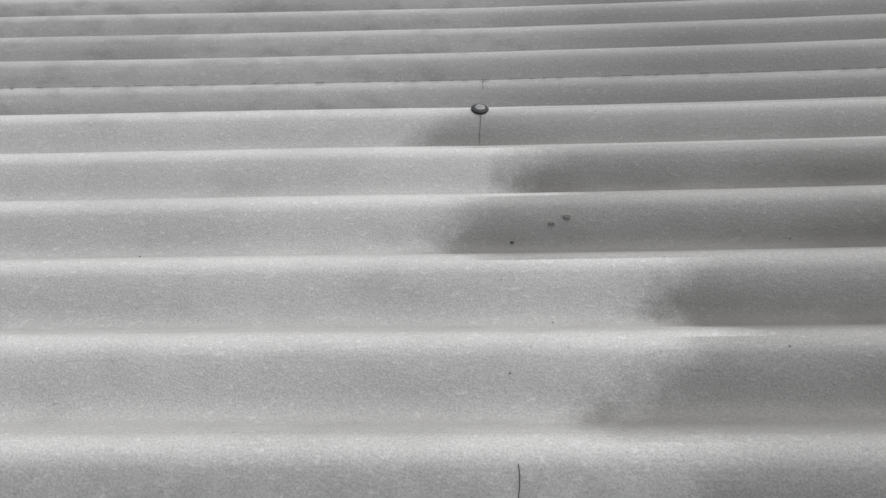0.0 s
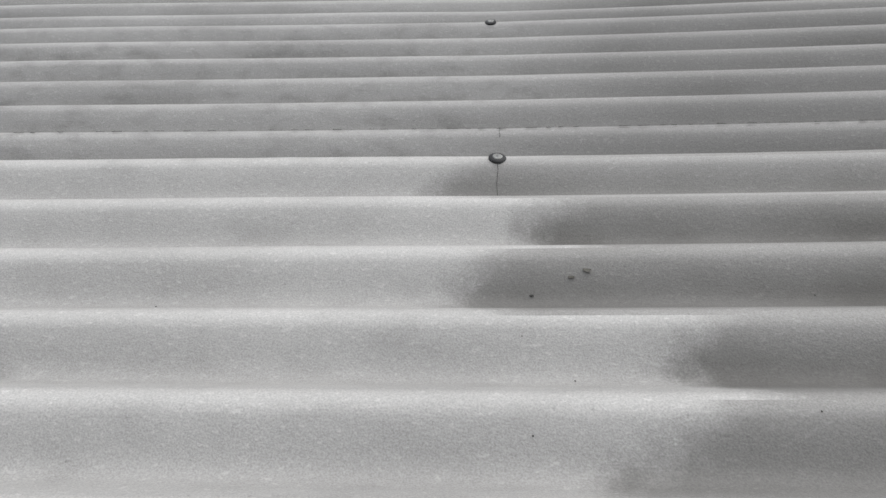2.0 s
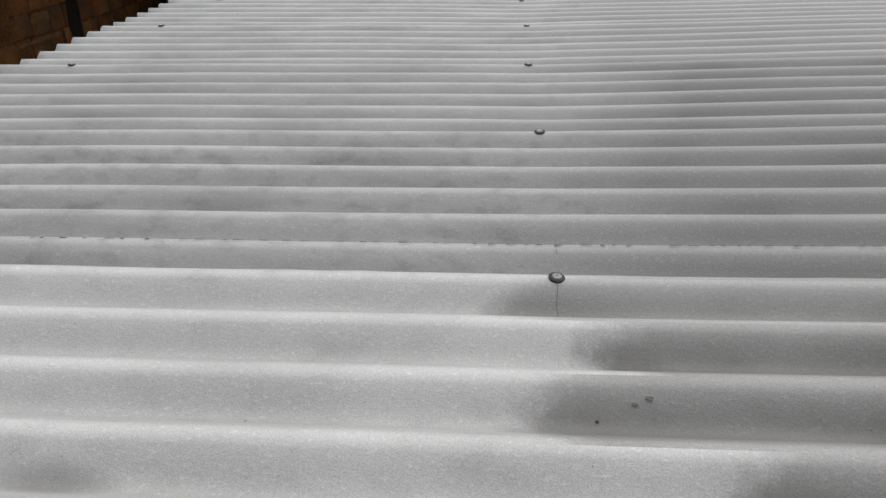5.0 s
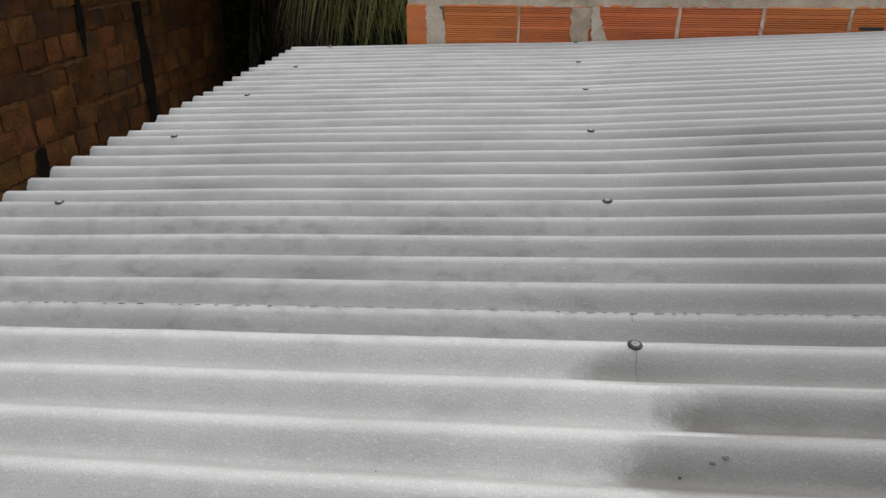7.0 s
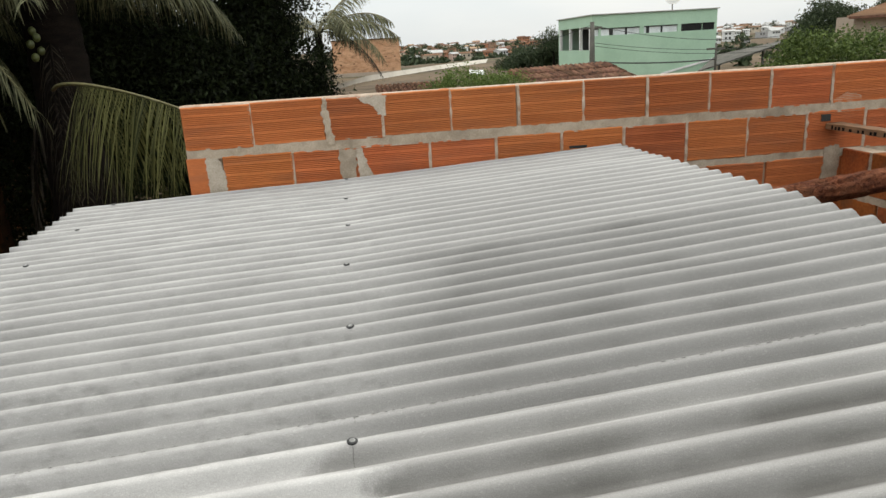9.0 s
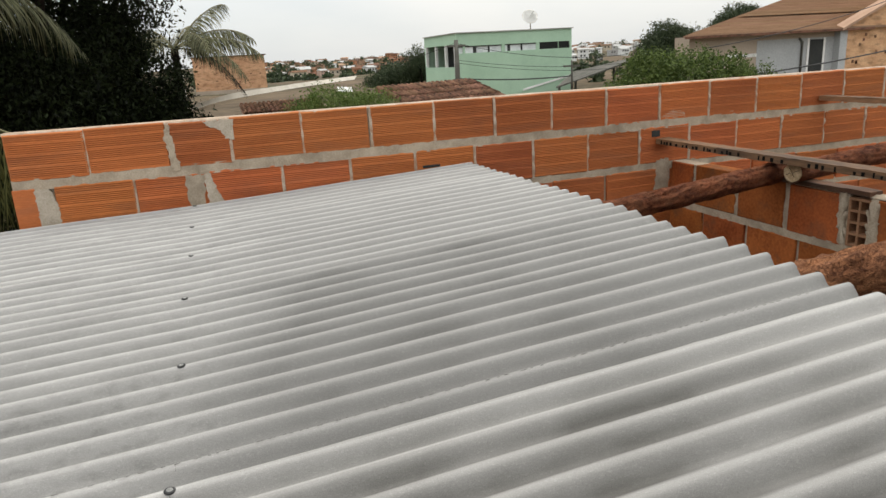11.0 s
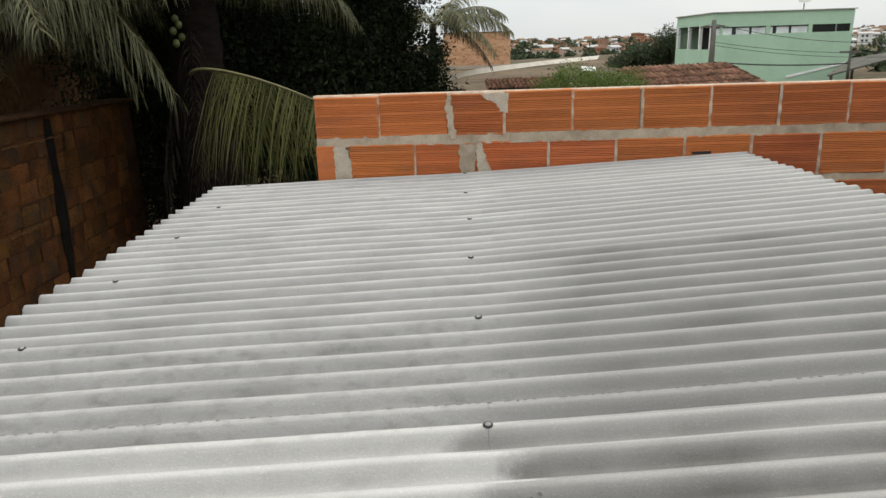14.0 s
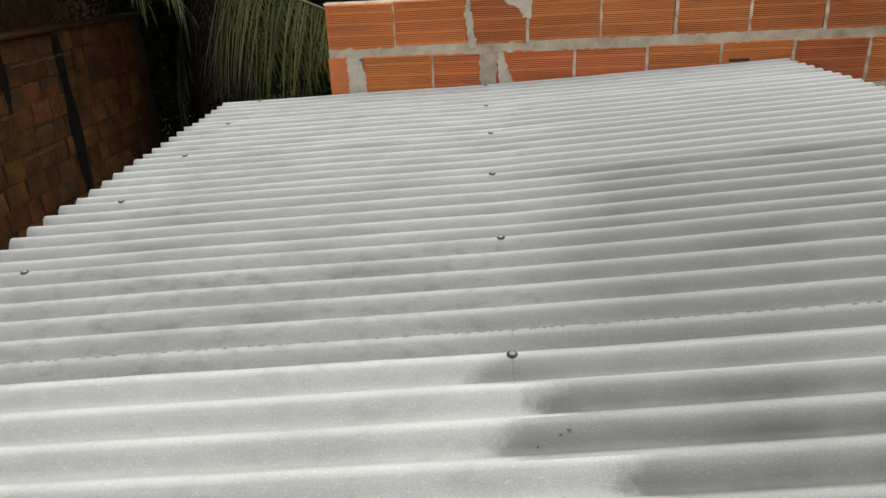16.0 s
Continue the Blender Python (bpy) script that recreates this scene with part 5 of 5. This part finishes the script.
def build_green_building():
    b = thing("green_building", "mint green painted two storey hall with ribbon windows", "building", "", pose(16.2, 44.2, -0.375))
    # front wall with a ribbon of openings, left side recedes
    L, top, z0 = 8.65, 2.42, -2.2
    wz0, wz1 = 1.12, 1.58
    # opening from, to, whether louvred, and the dark mullions in it
    wins = [(0.10, 0.48, 0, ()), (0.62, 3.30, 0, ((1.22, 1.45), (2.30, 2.42))), (3.55, 5.90, 0, ((3.75, 3.94), (4.75, 4.86))), (6.15, 8.48, 1, ((7.6, 7.66),))]
    bm = bmesh.new()
    box(bm, 0, L, 0, 0.2, z0, wz0)
    box(bm, 0, L, 0, 0.2, wz1, top)
    x = 0.0
    for a, c, _, _ in wins:
        box(bm, x, a, 0.001, 0.199, wz0, wz1)
        x = c
    box(bm, x, L, 0.001, 0.199, wz0, wz1)
    part("front_wall", bm, M_GREEN, b)
    bm = bmesh.new()
    box(bm, 0.001, 0.2, 0.2, 7.0, z0, 0.25)
    box(bm, 0.001, 0.2, 0.2, 7.0, 1.72, top)
    part("side_wall", bm, M_GREEN, b)
    for y in (0.35, 2.3, 4.5, 6.8):
        part("balcony_post", boxed(0.0, 0.18, y, y + 0.18, 0.25, 1.72), M_WHITE, b, "white balcony post")
    # this near-black sheet stands for the shade inside the balcony
    part("balcony_back", boxed(1.6, 1.7, 0.3, 6.9, z0, top - 0.1), M_DARK, b, "dark inside of the balcony")
    part("rear_wall", boxed(0, L, 7.0, 7.2, z0, top), M_GREEN, b)
    part("end_wall", boxed(L - 0.2, L, 0.2, 7.0, z0, top), M_GREEN, b)
    part("roof", bevelled(0.02, -0.12, L + 0.12, -0.12, 7.3, top, top + 0.07), M_METALROOF, b, "thin grey roof edge")
    for a, c, dark, bars in wins:
        w = part("window", boxed(a, c, 0.09, 0.11, wz0, wz1), M_DARK if dark else M_GLASS, b)
        for p, q in bars:
            part("mullion", boxed(p, q, 0.03, 0.12, wz0, wz1), M_GREEN if dark else M_DARK, w)
        if dark:
            for k in range(5):
                part("louvre", boxed(a, c, 0.03, 0.08, wz0 + 0.02 + k * 0.09, wz0 + 0.05 + k * 0.09), M_DARK, w)
        else:
            part("lintel", boxed(a, c, 0.04, 0.12, wz1 - 0.06, wz1), M_DARK, w)
    # metal lean-to roof at its far end
    bm = bmesh.new()
    v = [bm.verts.new(p) for p in ((4.8, -5.0, -1.35), (9.5, -5.0, -0.2), (12.4, -2.0, 0.1), (8.2, -1.0, -0.6), (4.8, -5.0, -1.25), (9.5, -5.0, -0.1), (12.4, -2.0, 0.2), (8.2, -1.0, -0.5))]
    for q in ((3, 2, 1, 0), (4, 5, 6, 7), (0, 1, 5, 4), (1, 2, 6, 5), (2, 3, 7, 6), (3, 0, 4, 7)):
        bm.faces.new([v[i] for i in q])
    s = thing("metal_shed", "grey metal sheet lean-to roof beside the green building", "shed", "", pose(16.2, 44.2, -0.375))
    part("roof", bm, M_POLE, s)
    bm = bmesh.new()
    vs = [bm.verts.new(p) for y in (-0.06, -0.01) for p in ((4.8, y, -1.62), (8.6, y, -0.82), (8.6, y, -0.70), (4.8, y, -1.48))]
    for q in ((0, 1, 2, 3), (7, 6, 5, 4), (0, 4, 5, 1), (1, 5, 6, 2), (2, 6, 7, 3), (3, 7, 4, 0)):
        bm.faces.new([vs[i] for i in q])
    part("flashing", bm, M_WHITE, s, "white flashing strip against the wall")
    for x, y, h in ((5.2, -4.6, -1.3), (9.2, -4.6, -0.28), (11.8, -2.1, 0.0), (8.2, -1.3, -0.65)):
        part("post", boxed(x, x + 0.12, y, y + 0.12, -2.2, h), M_POLE, s)
    # dish
    d = thing("dish_antenna", "white mesh satellite dish on a mast", "antenna", "", pose(22.3, 45.5, 2.115))
    bm = bmesh.new()
    tube(bm, [(0, 0, 0), (0, 0, 0.75)], [0.035, 0.035], 6)
    part("mast", bm, M_POLE, d)
    bm = bmesh.new()
    rings = [[bm.verts.new((r * math.cos(2 * math.pi * k / 20), 0.35 * r * r, r * math.sin(2 * math.pi * k / 20))) for k in range(20)] for r in (0.05, 0.25, 0.42, 0.56)]
    for a, c in zip(rings, rings[1:]):
        for k in range(20):
            bm.faces.new((a[k], a[(k + 1) % 20], c[(k + 1) % 20], c[k])).smooth = True
    bm.faces.new(rings[0])
    g = bmesh.ops.solidify(bm, geom=bm.faces[:], thickness=0.02)
    dish = part("dish", bm, M_WHITE, d)
    dish.matrix_basis = pose(0, 0, 0.95, -28, 0, -12)
    bm = bmesh.new()
    tube(bm, [(0, -0.02, 0.95), (0.03, -0.5, 1.2)], [0.012, 0.02], 5)
    part("feed_arm", bm, M_POLE, d)


build_green_building()


def build_raw_house():
    b = thing("brick_house", "unplastered orange brick house with flat roof", "house", "", pose(-0.78, 58.0, -0.43))
    part("wall", boxed(0, 5.5, 0, 5, -2.0, 2.0), M_RAWBRICK, b)
    part("roof_edge", bevelled(0.02, -0.1, 5.65, -0.1, 5.1, 2.0, 2.07), M_TILE, b)
    part("plinth", boxed(-0.05, 5.55, -0.06, 0.0, -2.0, -0.55), M_BEIGE, b, "dusty grey rendered plinth")
    part("corner_post", boxed(-1.0, -0.75, -1.0, -0.8, -2.0, 0.9), M_WHITE, b, "pale corner post")
    rng = random.Random(3)
    for _ in range(9):
        x, z = rng.uniform(0.4, 5.0), rng.uniform(-0.3, 1.5)
        part("wall_hole", boxed(x, x + 0.16, -0.012, 0.05, z, z + 0.09), M_TILE, b, "dark putlog hole")


build_raw_house()


def build_tan_house():
    b = thing("tan_roofed_house", "beige house with two tier tan tile roof and dark door", "house", "", pose(0, 0, -0.20))
    bm = boxed(20.0, 29.6, 25.0, 26.0, -1.8, 1.02)
    part("wall", bm, M_BEIGE, b)
    part("wall_panel", boxed(23.6, 28.1, 24.985, 25.0, -1.8, 0.70), M_GREYWALL, b, "grey white rendered wall panel")
    part("trim_band", boxed(22.0, 23.6, 24.97, 25.0, 0.02, 0.16), M_WHITE, b, "white window ledge")
    dr = part("door", boxed(26.55, 27.35, 24.96, 24.99, -1.2, 0.62), M_DARK, b, "dark doorway")
    for x in (26.43, 27.36):
        part("door_frame", boxed(x, x + 0.10, 24.94, 24.99, -1.2, 0.68), M_WHITE, dr, "white door frame")
    pp = bmesh.new()
    tube(pp, [(26.1, 24.93, -1.2), (26.1, 24.93, 0.55), (25.9, 24.93, 0.7)], [0.05, 0.05, 0.05], 6)
    part("downpipe", pp, M_POLE, b)

    def slope(name, x0, x1, y0, z0, y1, z1, rows, shear=0.0):
        run = math.hypot(y1 - y0, z1 - z0)
        m = pose(x0, y0, z0, math.degrees(math.atan2(z1 - z0, y1 - y0)), 0, 0)
        roof = new(name)
        roof.parent = b
        roof.matrix_basis = m
        for r in range(rows):
            a, c = run * r / rows, run * (r + 1) / rows
            xa, xc = shear * r / rows, shear * (r + 1) / rows
            bm = bmesh.new()
            vs = [bm.verts.new(p) for p in ((xa, a, 0.05), (x1 - x0, a, 0.05), (x1 - x0, c + 0.02, 0.0), (xc, c + 0.02, 0.0),
                                           (xa, a, -0.03), (x1 - x0, a, -0.03), (x1 - x0, c, -0.06), (xc, c, -0.06))]
            for q in ((0, 1, 2, 3), (7, 6, 5, 4), (0, 4, 5, 1), (1, 5, 6, 2), (2, 6, 7, 3), (3, 7, 4, 0)):
                bm.faces.new([vs[i] for i in q])
            part("roof_course", bm, M_HOUSEROOF, roof)
    slope("lower_roof", 19.3, 33.5, 24.5, 1.02, 29.0, 1.99, 30, 6.9)
    part("upper_wall", boxed(27.0, 38.0, 28.6, 29.0, 1.0, 1.98), M_BEIGE, b)
    slope("upper_roof", 25.1, 46.0, 27.9, 1.91, 32.8, 3.12, 30, 8.2)
    part("fascia", boxed(19.4, 29.8, 24.46, 24.52, 0.93, 1.03), M_TILE, b)
    # wing with raw brick gable
    g = bmesh.new()
    pts = ((28.4, 1.0), (28.4, -1.8), (38.0, -1.8), (38.0, 3.3), (33.6, 3.3))
    fa = [g.verts.new((x, 24.7, z)) for x, z in pts]
    fb = [g.verts.new((x, 24.95, z)) for x, z in pts]
    g.faces.new(fa)
    g.faces.new(fb[::-1])
    for k in range(5):
        g.faces.new((fa[k], fb[k], fb[(k + 1) % 5], fa[(k + 1) % 5]))
    bmesh.ops.recalc_face_normals(g, faces=g.faces[:])
    part("wing_wall", g, M_RAWBRICK, b, "unplastered brick gable wall")
    part("wing_pilaster", boxed(28.0, 28.42, 24.65, 24.98, -1.8, 0.98), M_GREYWALL, b, "pale rendered corner pilaster")
    g = bmesh.new()
    vs = [g.verts.new(p) for p in ((27.9, 24.45, 0.92), (33.8, 24.45, 3.42), (33.8, 25.2, 3.42), (27.9, 25.2, 0.92), (27.9, 24.45, 1.04), (33.8, 24.45, 3.54), (33.8, 25.2, 3.54), (27.9, 25.2, 1.04))]
    for q in ((3, 2, 1, 0), (4, 5, 6, 7), (0, 1, 5, 4), (1, 2, 6, 5), (2, 3, 7, 6), (3, 0, 4, 7)):
        g.faces.new([vs[i] for i in q])
    part("verge_board", g, M_HOUSEROOF, b)
    rng = random.Random(8)
    for _ in range(10):
        x, z = rng.uniform(28.8, 32.0), rng.uniform(-1.0, 0.7)
        part("wall_hole", boxed(x, x + 0.12, 24.68, 24.72, z, z + 0.14), M_TILE, b, "dark putlog hole")


build_tan_house()


def build_awning():
    """A small white sheet roof on posts between the road and the tiled house."""
    a = thing("white_awning", "small white sheet roof on thin posts", "awning", "", pose(6.05, 31.2, -0.62, 0, 0, -8))
    part("roof", bevelled(0.01, -0.34, 0.34, -0.36, 0.36, 0.0, 0.04), M_WHITE, a).matrix_basis = pose(0, 0, 0, 14, 5, 0)
    for x in (-0.28, 0.28):
        for y in (-0.3, 0.3):
            part("post", boxed(x - 0.03, x + 0.03, y - 0.03, y + 0.03, -1.0, y * 0.25 - x * 0.08), M_POLE, a)


build_awning()


# ---- poles and cables ----
def build_pole(x, y, z0, z1, r):
    p = thing("utility_pole", "grey concrete utility pole carrying cables", "pole", "utility poles", pose(x, y, sink(y)))
    bm = bmesh.new()
    tube(bm, [(0, 0, z0), (0, 0, (z0 + z1) / 2), (0, 0, z1)], [r * 1.2, r, r * 0.8], 8)
    part("shaft", bm, M_POLE, p)
    part("crossarm", boxed(-0.5, 0.5, -0.06, 0.06, z1 - 0.35, z1 - 0.25), M_POLE, p)


build_pole(12.75, 34.5, -1.4, 1.62, 0.14)
build_pole(19.7, 34.8, -1.4, 0.22, 0.06)


def build_cable(a, c, sag, r, label="thin black overhead cable between poles"):
    bm = bmesh.new()
    a, c = Vector(a) + Vector((0, 0, sink(a[1]))), Vector(c) + Vector((0, 0, sink(c[1])))
    tube(bm, [a.lerp(c, i / 16) - Vector((0, 0, sag * 4 * (i / 16) * (1 - i / 16))) for i in range(17)], [r] * 17, 5)
    tagged(new("overhead_cable", mesh_of("overhead_cable", bm, M_CABLE)), label, "cable", "overhead cables")


build_cable((12.75, 34.5, 1.45), (30.0, 36.0, 1.2), 1.0, 0.014)
build_cable((12.75, 34.5, 0.6), (30.0, 36.0, 0.5), 0.7, 0.012)
build_cable((12.75, 34.5, 0.45), (30.0, 36.0, 0.2), 0.7, 0.012)
build_cable((12.75, 34.5, -0.35), (19.7, 34.8, -0.62), 0.12, 0.035, "thick black overhead cable bundle")
build_cable((12.75, 34.5, -0.35), (10.6, 40.0, -0.9), 0.1, 0.03)
build_cable((12.75, 34.5, 1.5), (10.0, 42.0, 0.6), 0.2, 0.012)
build_cable((14.0, 14.5, -0.30), (26.0, 17.5, 0.55), 0.12, 0.022, "thick black overhead cable bundle")
build_cable((13.6, 16.0, 0.45), (27.0, 20.5, 2.2), 0.22, 0.014)


# ---- road and hillside ----
def build_road():
    bm = bmesh.new()
    rows = []
    for i in range(41):
        t = i / 40
        az, r = radians(-2.5 + 14.0 * t), 34 + 38 * t + 6 * t * t
        x, y = r * math.sin(az), r * math.cos(az) - 0.9
        w = 1.3
        rows.append([bm.verts.new((x + s * 0.3 * w, y + s * w, terrain(x, y) + 0.20 + 0.17 * s)) for s in (-1, -0.3, 0.4, 1)])
    for a, c in zip(rows, rows[1:]):
        for k in range(3):
            bm.faces.new((a[k], c[k], c[k + 1], a[k + 1])).smooth = True
    bmesh.ops.recalc_face_normals(bm, faces=bm.faces[:])
    tagged(new("road", mesh_of("road", bm, M_ROAD)), "pale dusty road climbing the hill", "road", kind="structure")


build_road()


def far_house(kind):
    rng = random.Random(kind)
    wdt, dep, h = rng.uniform(3.4, 6), rng.uniform(3, 5), rng.choice((1.9, 2.1, 3.4))
    b = thing("hillside_house", ("brown brick", "white", "cream", "grey", "red brick", "faded pink")[kind % 6] + " small house on the far hillside", "house", "hillside houses", pose(0, 0, -500))
    part("wall", boxed(-wdt / 2, wdt / 2, -dep / 2, dep / 2, -3, h), FAR_WALLS[kind % 6], b)
    bm = bmesh.new()
    e = 0.35
    if kind % 3:
        rise = rng.uniform(0.6, 1.1)
        vs = [bm.verts.new(p) for p in ((-wdt / 2 - e, -dep / 2 - e, h), (wdt / 2 + e, -dep / 2 - e, h), (wdt / 2 + e, dep / 2 + e, h), (-wdt / 2 - e, dep / 2 + e, h), (-wdt / 2 - e, 0, h + rise), (wdt / 2 + e, 0, h + rise))]
        for q in ((0, 1, 5, 4), (2, 3, 4, 5), (0, 4, 3), (1, 2, 5), (3, 2, 1, 0)):
            bm.faces.new([vs[i] for i in q])
    else:
        box(bm, -wdt / 2 - 0.15, wdt / 2 + 0.15, -dep / 2 - 0.15, dep / 2 + 0.15, h, h + 0.25)
    part("roof", bm, (M_TILE, M_METALROOF, M_TILE, M_HOUSEROOF)[kind % 4] if kind % 6 != 1 else M_METALROOF, b)
    for k in range(rng.randint(2, 3)):
        x = -wdt / 2 + wdt * (k + 0.6) / 3.2
        for z in ([0.7] if h < 3 else [0.6, 2.2]):
            part("window", boxed(x, x + 0.75, -dep / 2 - 0.04, -dep / 2 + 0.05, z, z + 0.75), M_DARK, b)
    return b


def build_hillside():
    rng = random.Random(40)
    kinds = [far_house(k) for k in range(12)]
    used = set()
    for i in range(290):
        az = radians(rng.choice((rng.uniform(3.5, 16), rng.uniform(3.5, 16), rng.uniform(3.5, 16), rng.uniform(3.5, 16), rng.uniform(28, 34.5), rng.uniform(28, 34.5), rng.uniform(0, 42))))
        r = 128 + 366 * rng.random() ** (1.2 if math.degrees(az) < 20 else 0.9)
        x, y = r * math.sin(az), r * math.cos(az) - 0.9
        k = rng.choice((0, 4, 10, 5, 11, 0, 4, 2, 8, 1, 3, 6)) if math.degrees(az) < 20 else rng.choice((1, 7, 3, 1, 9, 2))
        m = pose(x, y, terrain(x, y) + 0.15, 0, 0, -math.degrees(az) + rng.uniform(-35, 35)) @ Matrix.Scale(rng.uniform(0.28, 0.50) + 0.45 * min(1.0, r / 350), 4)
        if k in used:
            copy_thing(kinds[k], m)
        else:
            kinds[k].matrix_basis = m
            used.add(k)
    for k in range(12):
        if k not in used:
            kinds[k].matrix_basis = pose(-30 + 6 * k, 300, terrain(-30 + 6 * k, 300))
    pts = []
    rs = np.random.RandomState(5)
    for i in range(200):
        az = radians(rng.choice((rng.uniform(3, 18), rng.uniform(-6, 45))))
        r = 95 + 400 * rng.random() ** 0.8
        x, y = r * math.sin(az), r * math.cos(az) - 0.9
        s = rng.uniform(0.6, 1.7)
        z = terrain(x, y) + s * 0.75
        d = rs.normal(size=(110, 3))
        d /= np.linalg.norm(d, axis=1)[:, None]
        pts.append(np.array((x, y, z)) + d * s * rs.uniform(0.5, 1.1, (110, 1)) * np.array((1, 1, 0.85)))
    for i in range(150):
        az = radians(rng.uniform(-3, 34))
        r = rng.uniform(88 if az < radians(14) else 58, 128)
        x, y = r * math.sin(az), r * math.cos(az) - 0.9
        s = rng.uniform(0.22, 0.6)
        d = rs.normal(size=(60, 3))
        d /= np.linalg.norm(d, axis=1)[:, None]
        pts.append(np.array((x, y, terrain(x, y) + s * 0.4)) + d * s * rs.uniform(0.4, 1.1, (60, 1)) * np.array((1.3, 1.3, 0.7)))
    far = leaves("far_trees", np.concatenate(pts), 0.6, M_LEAF_FAR, None, 6, slim=0.7)
    tagged(far, "grey green trees scattered between the hillside houses", "trees", kind="stuff")


build_hillside()
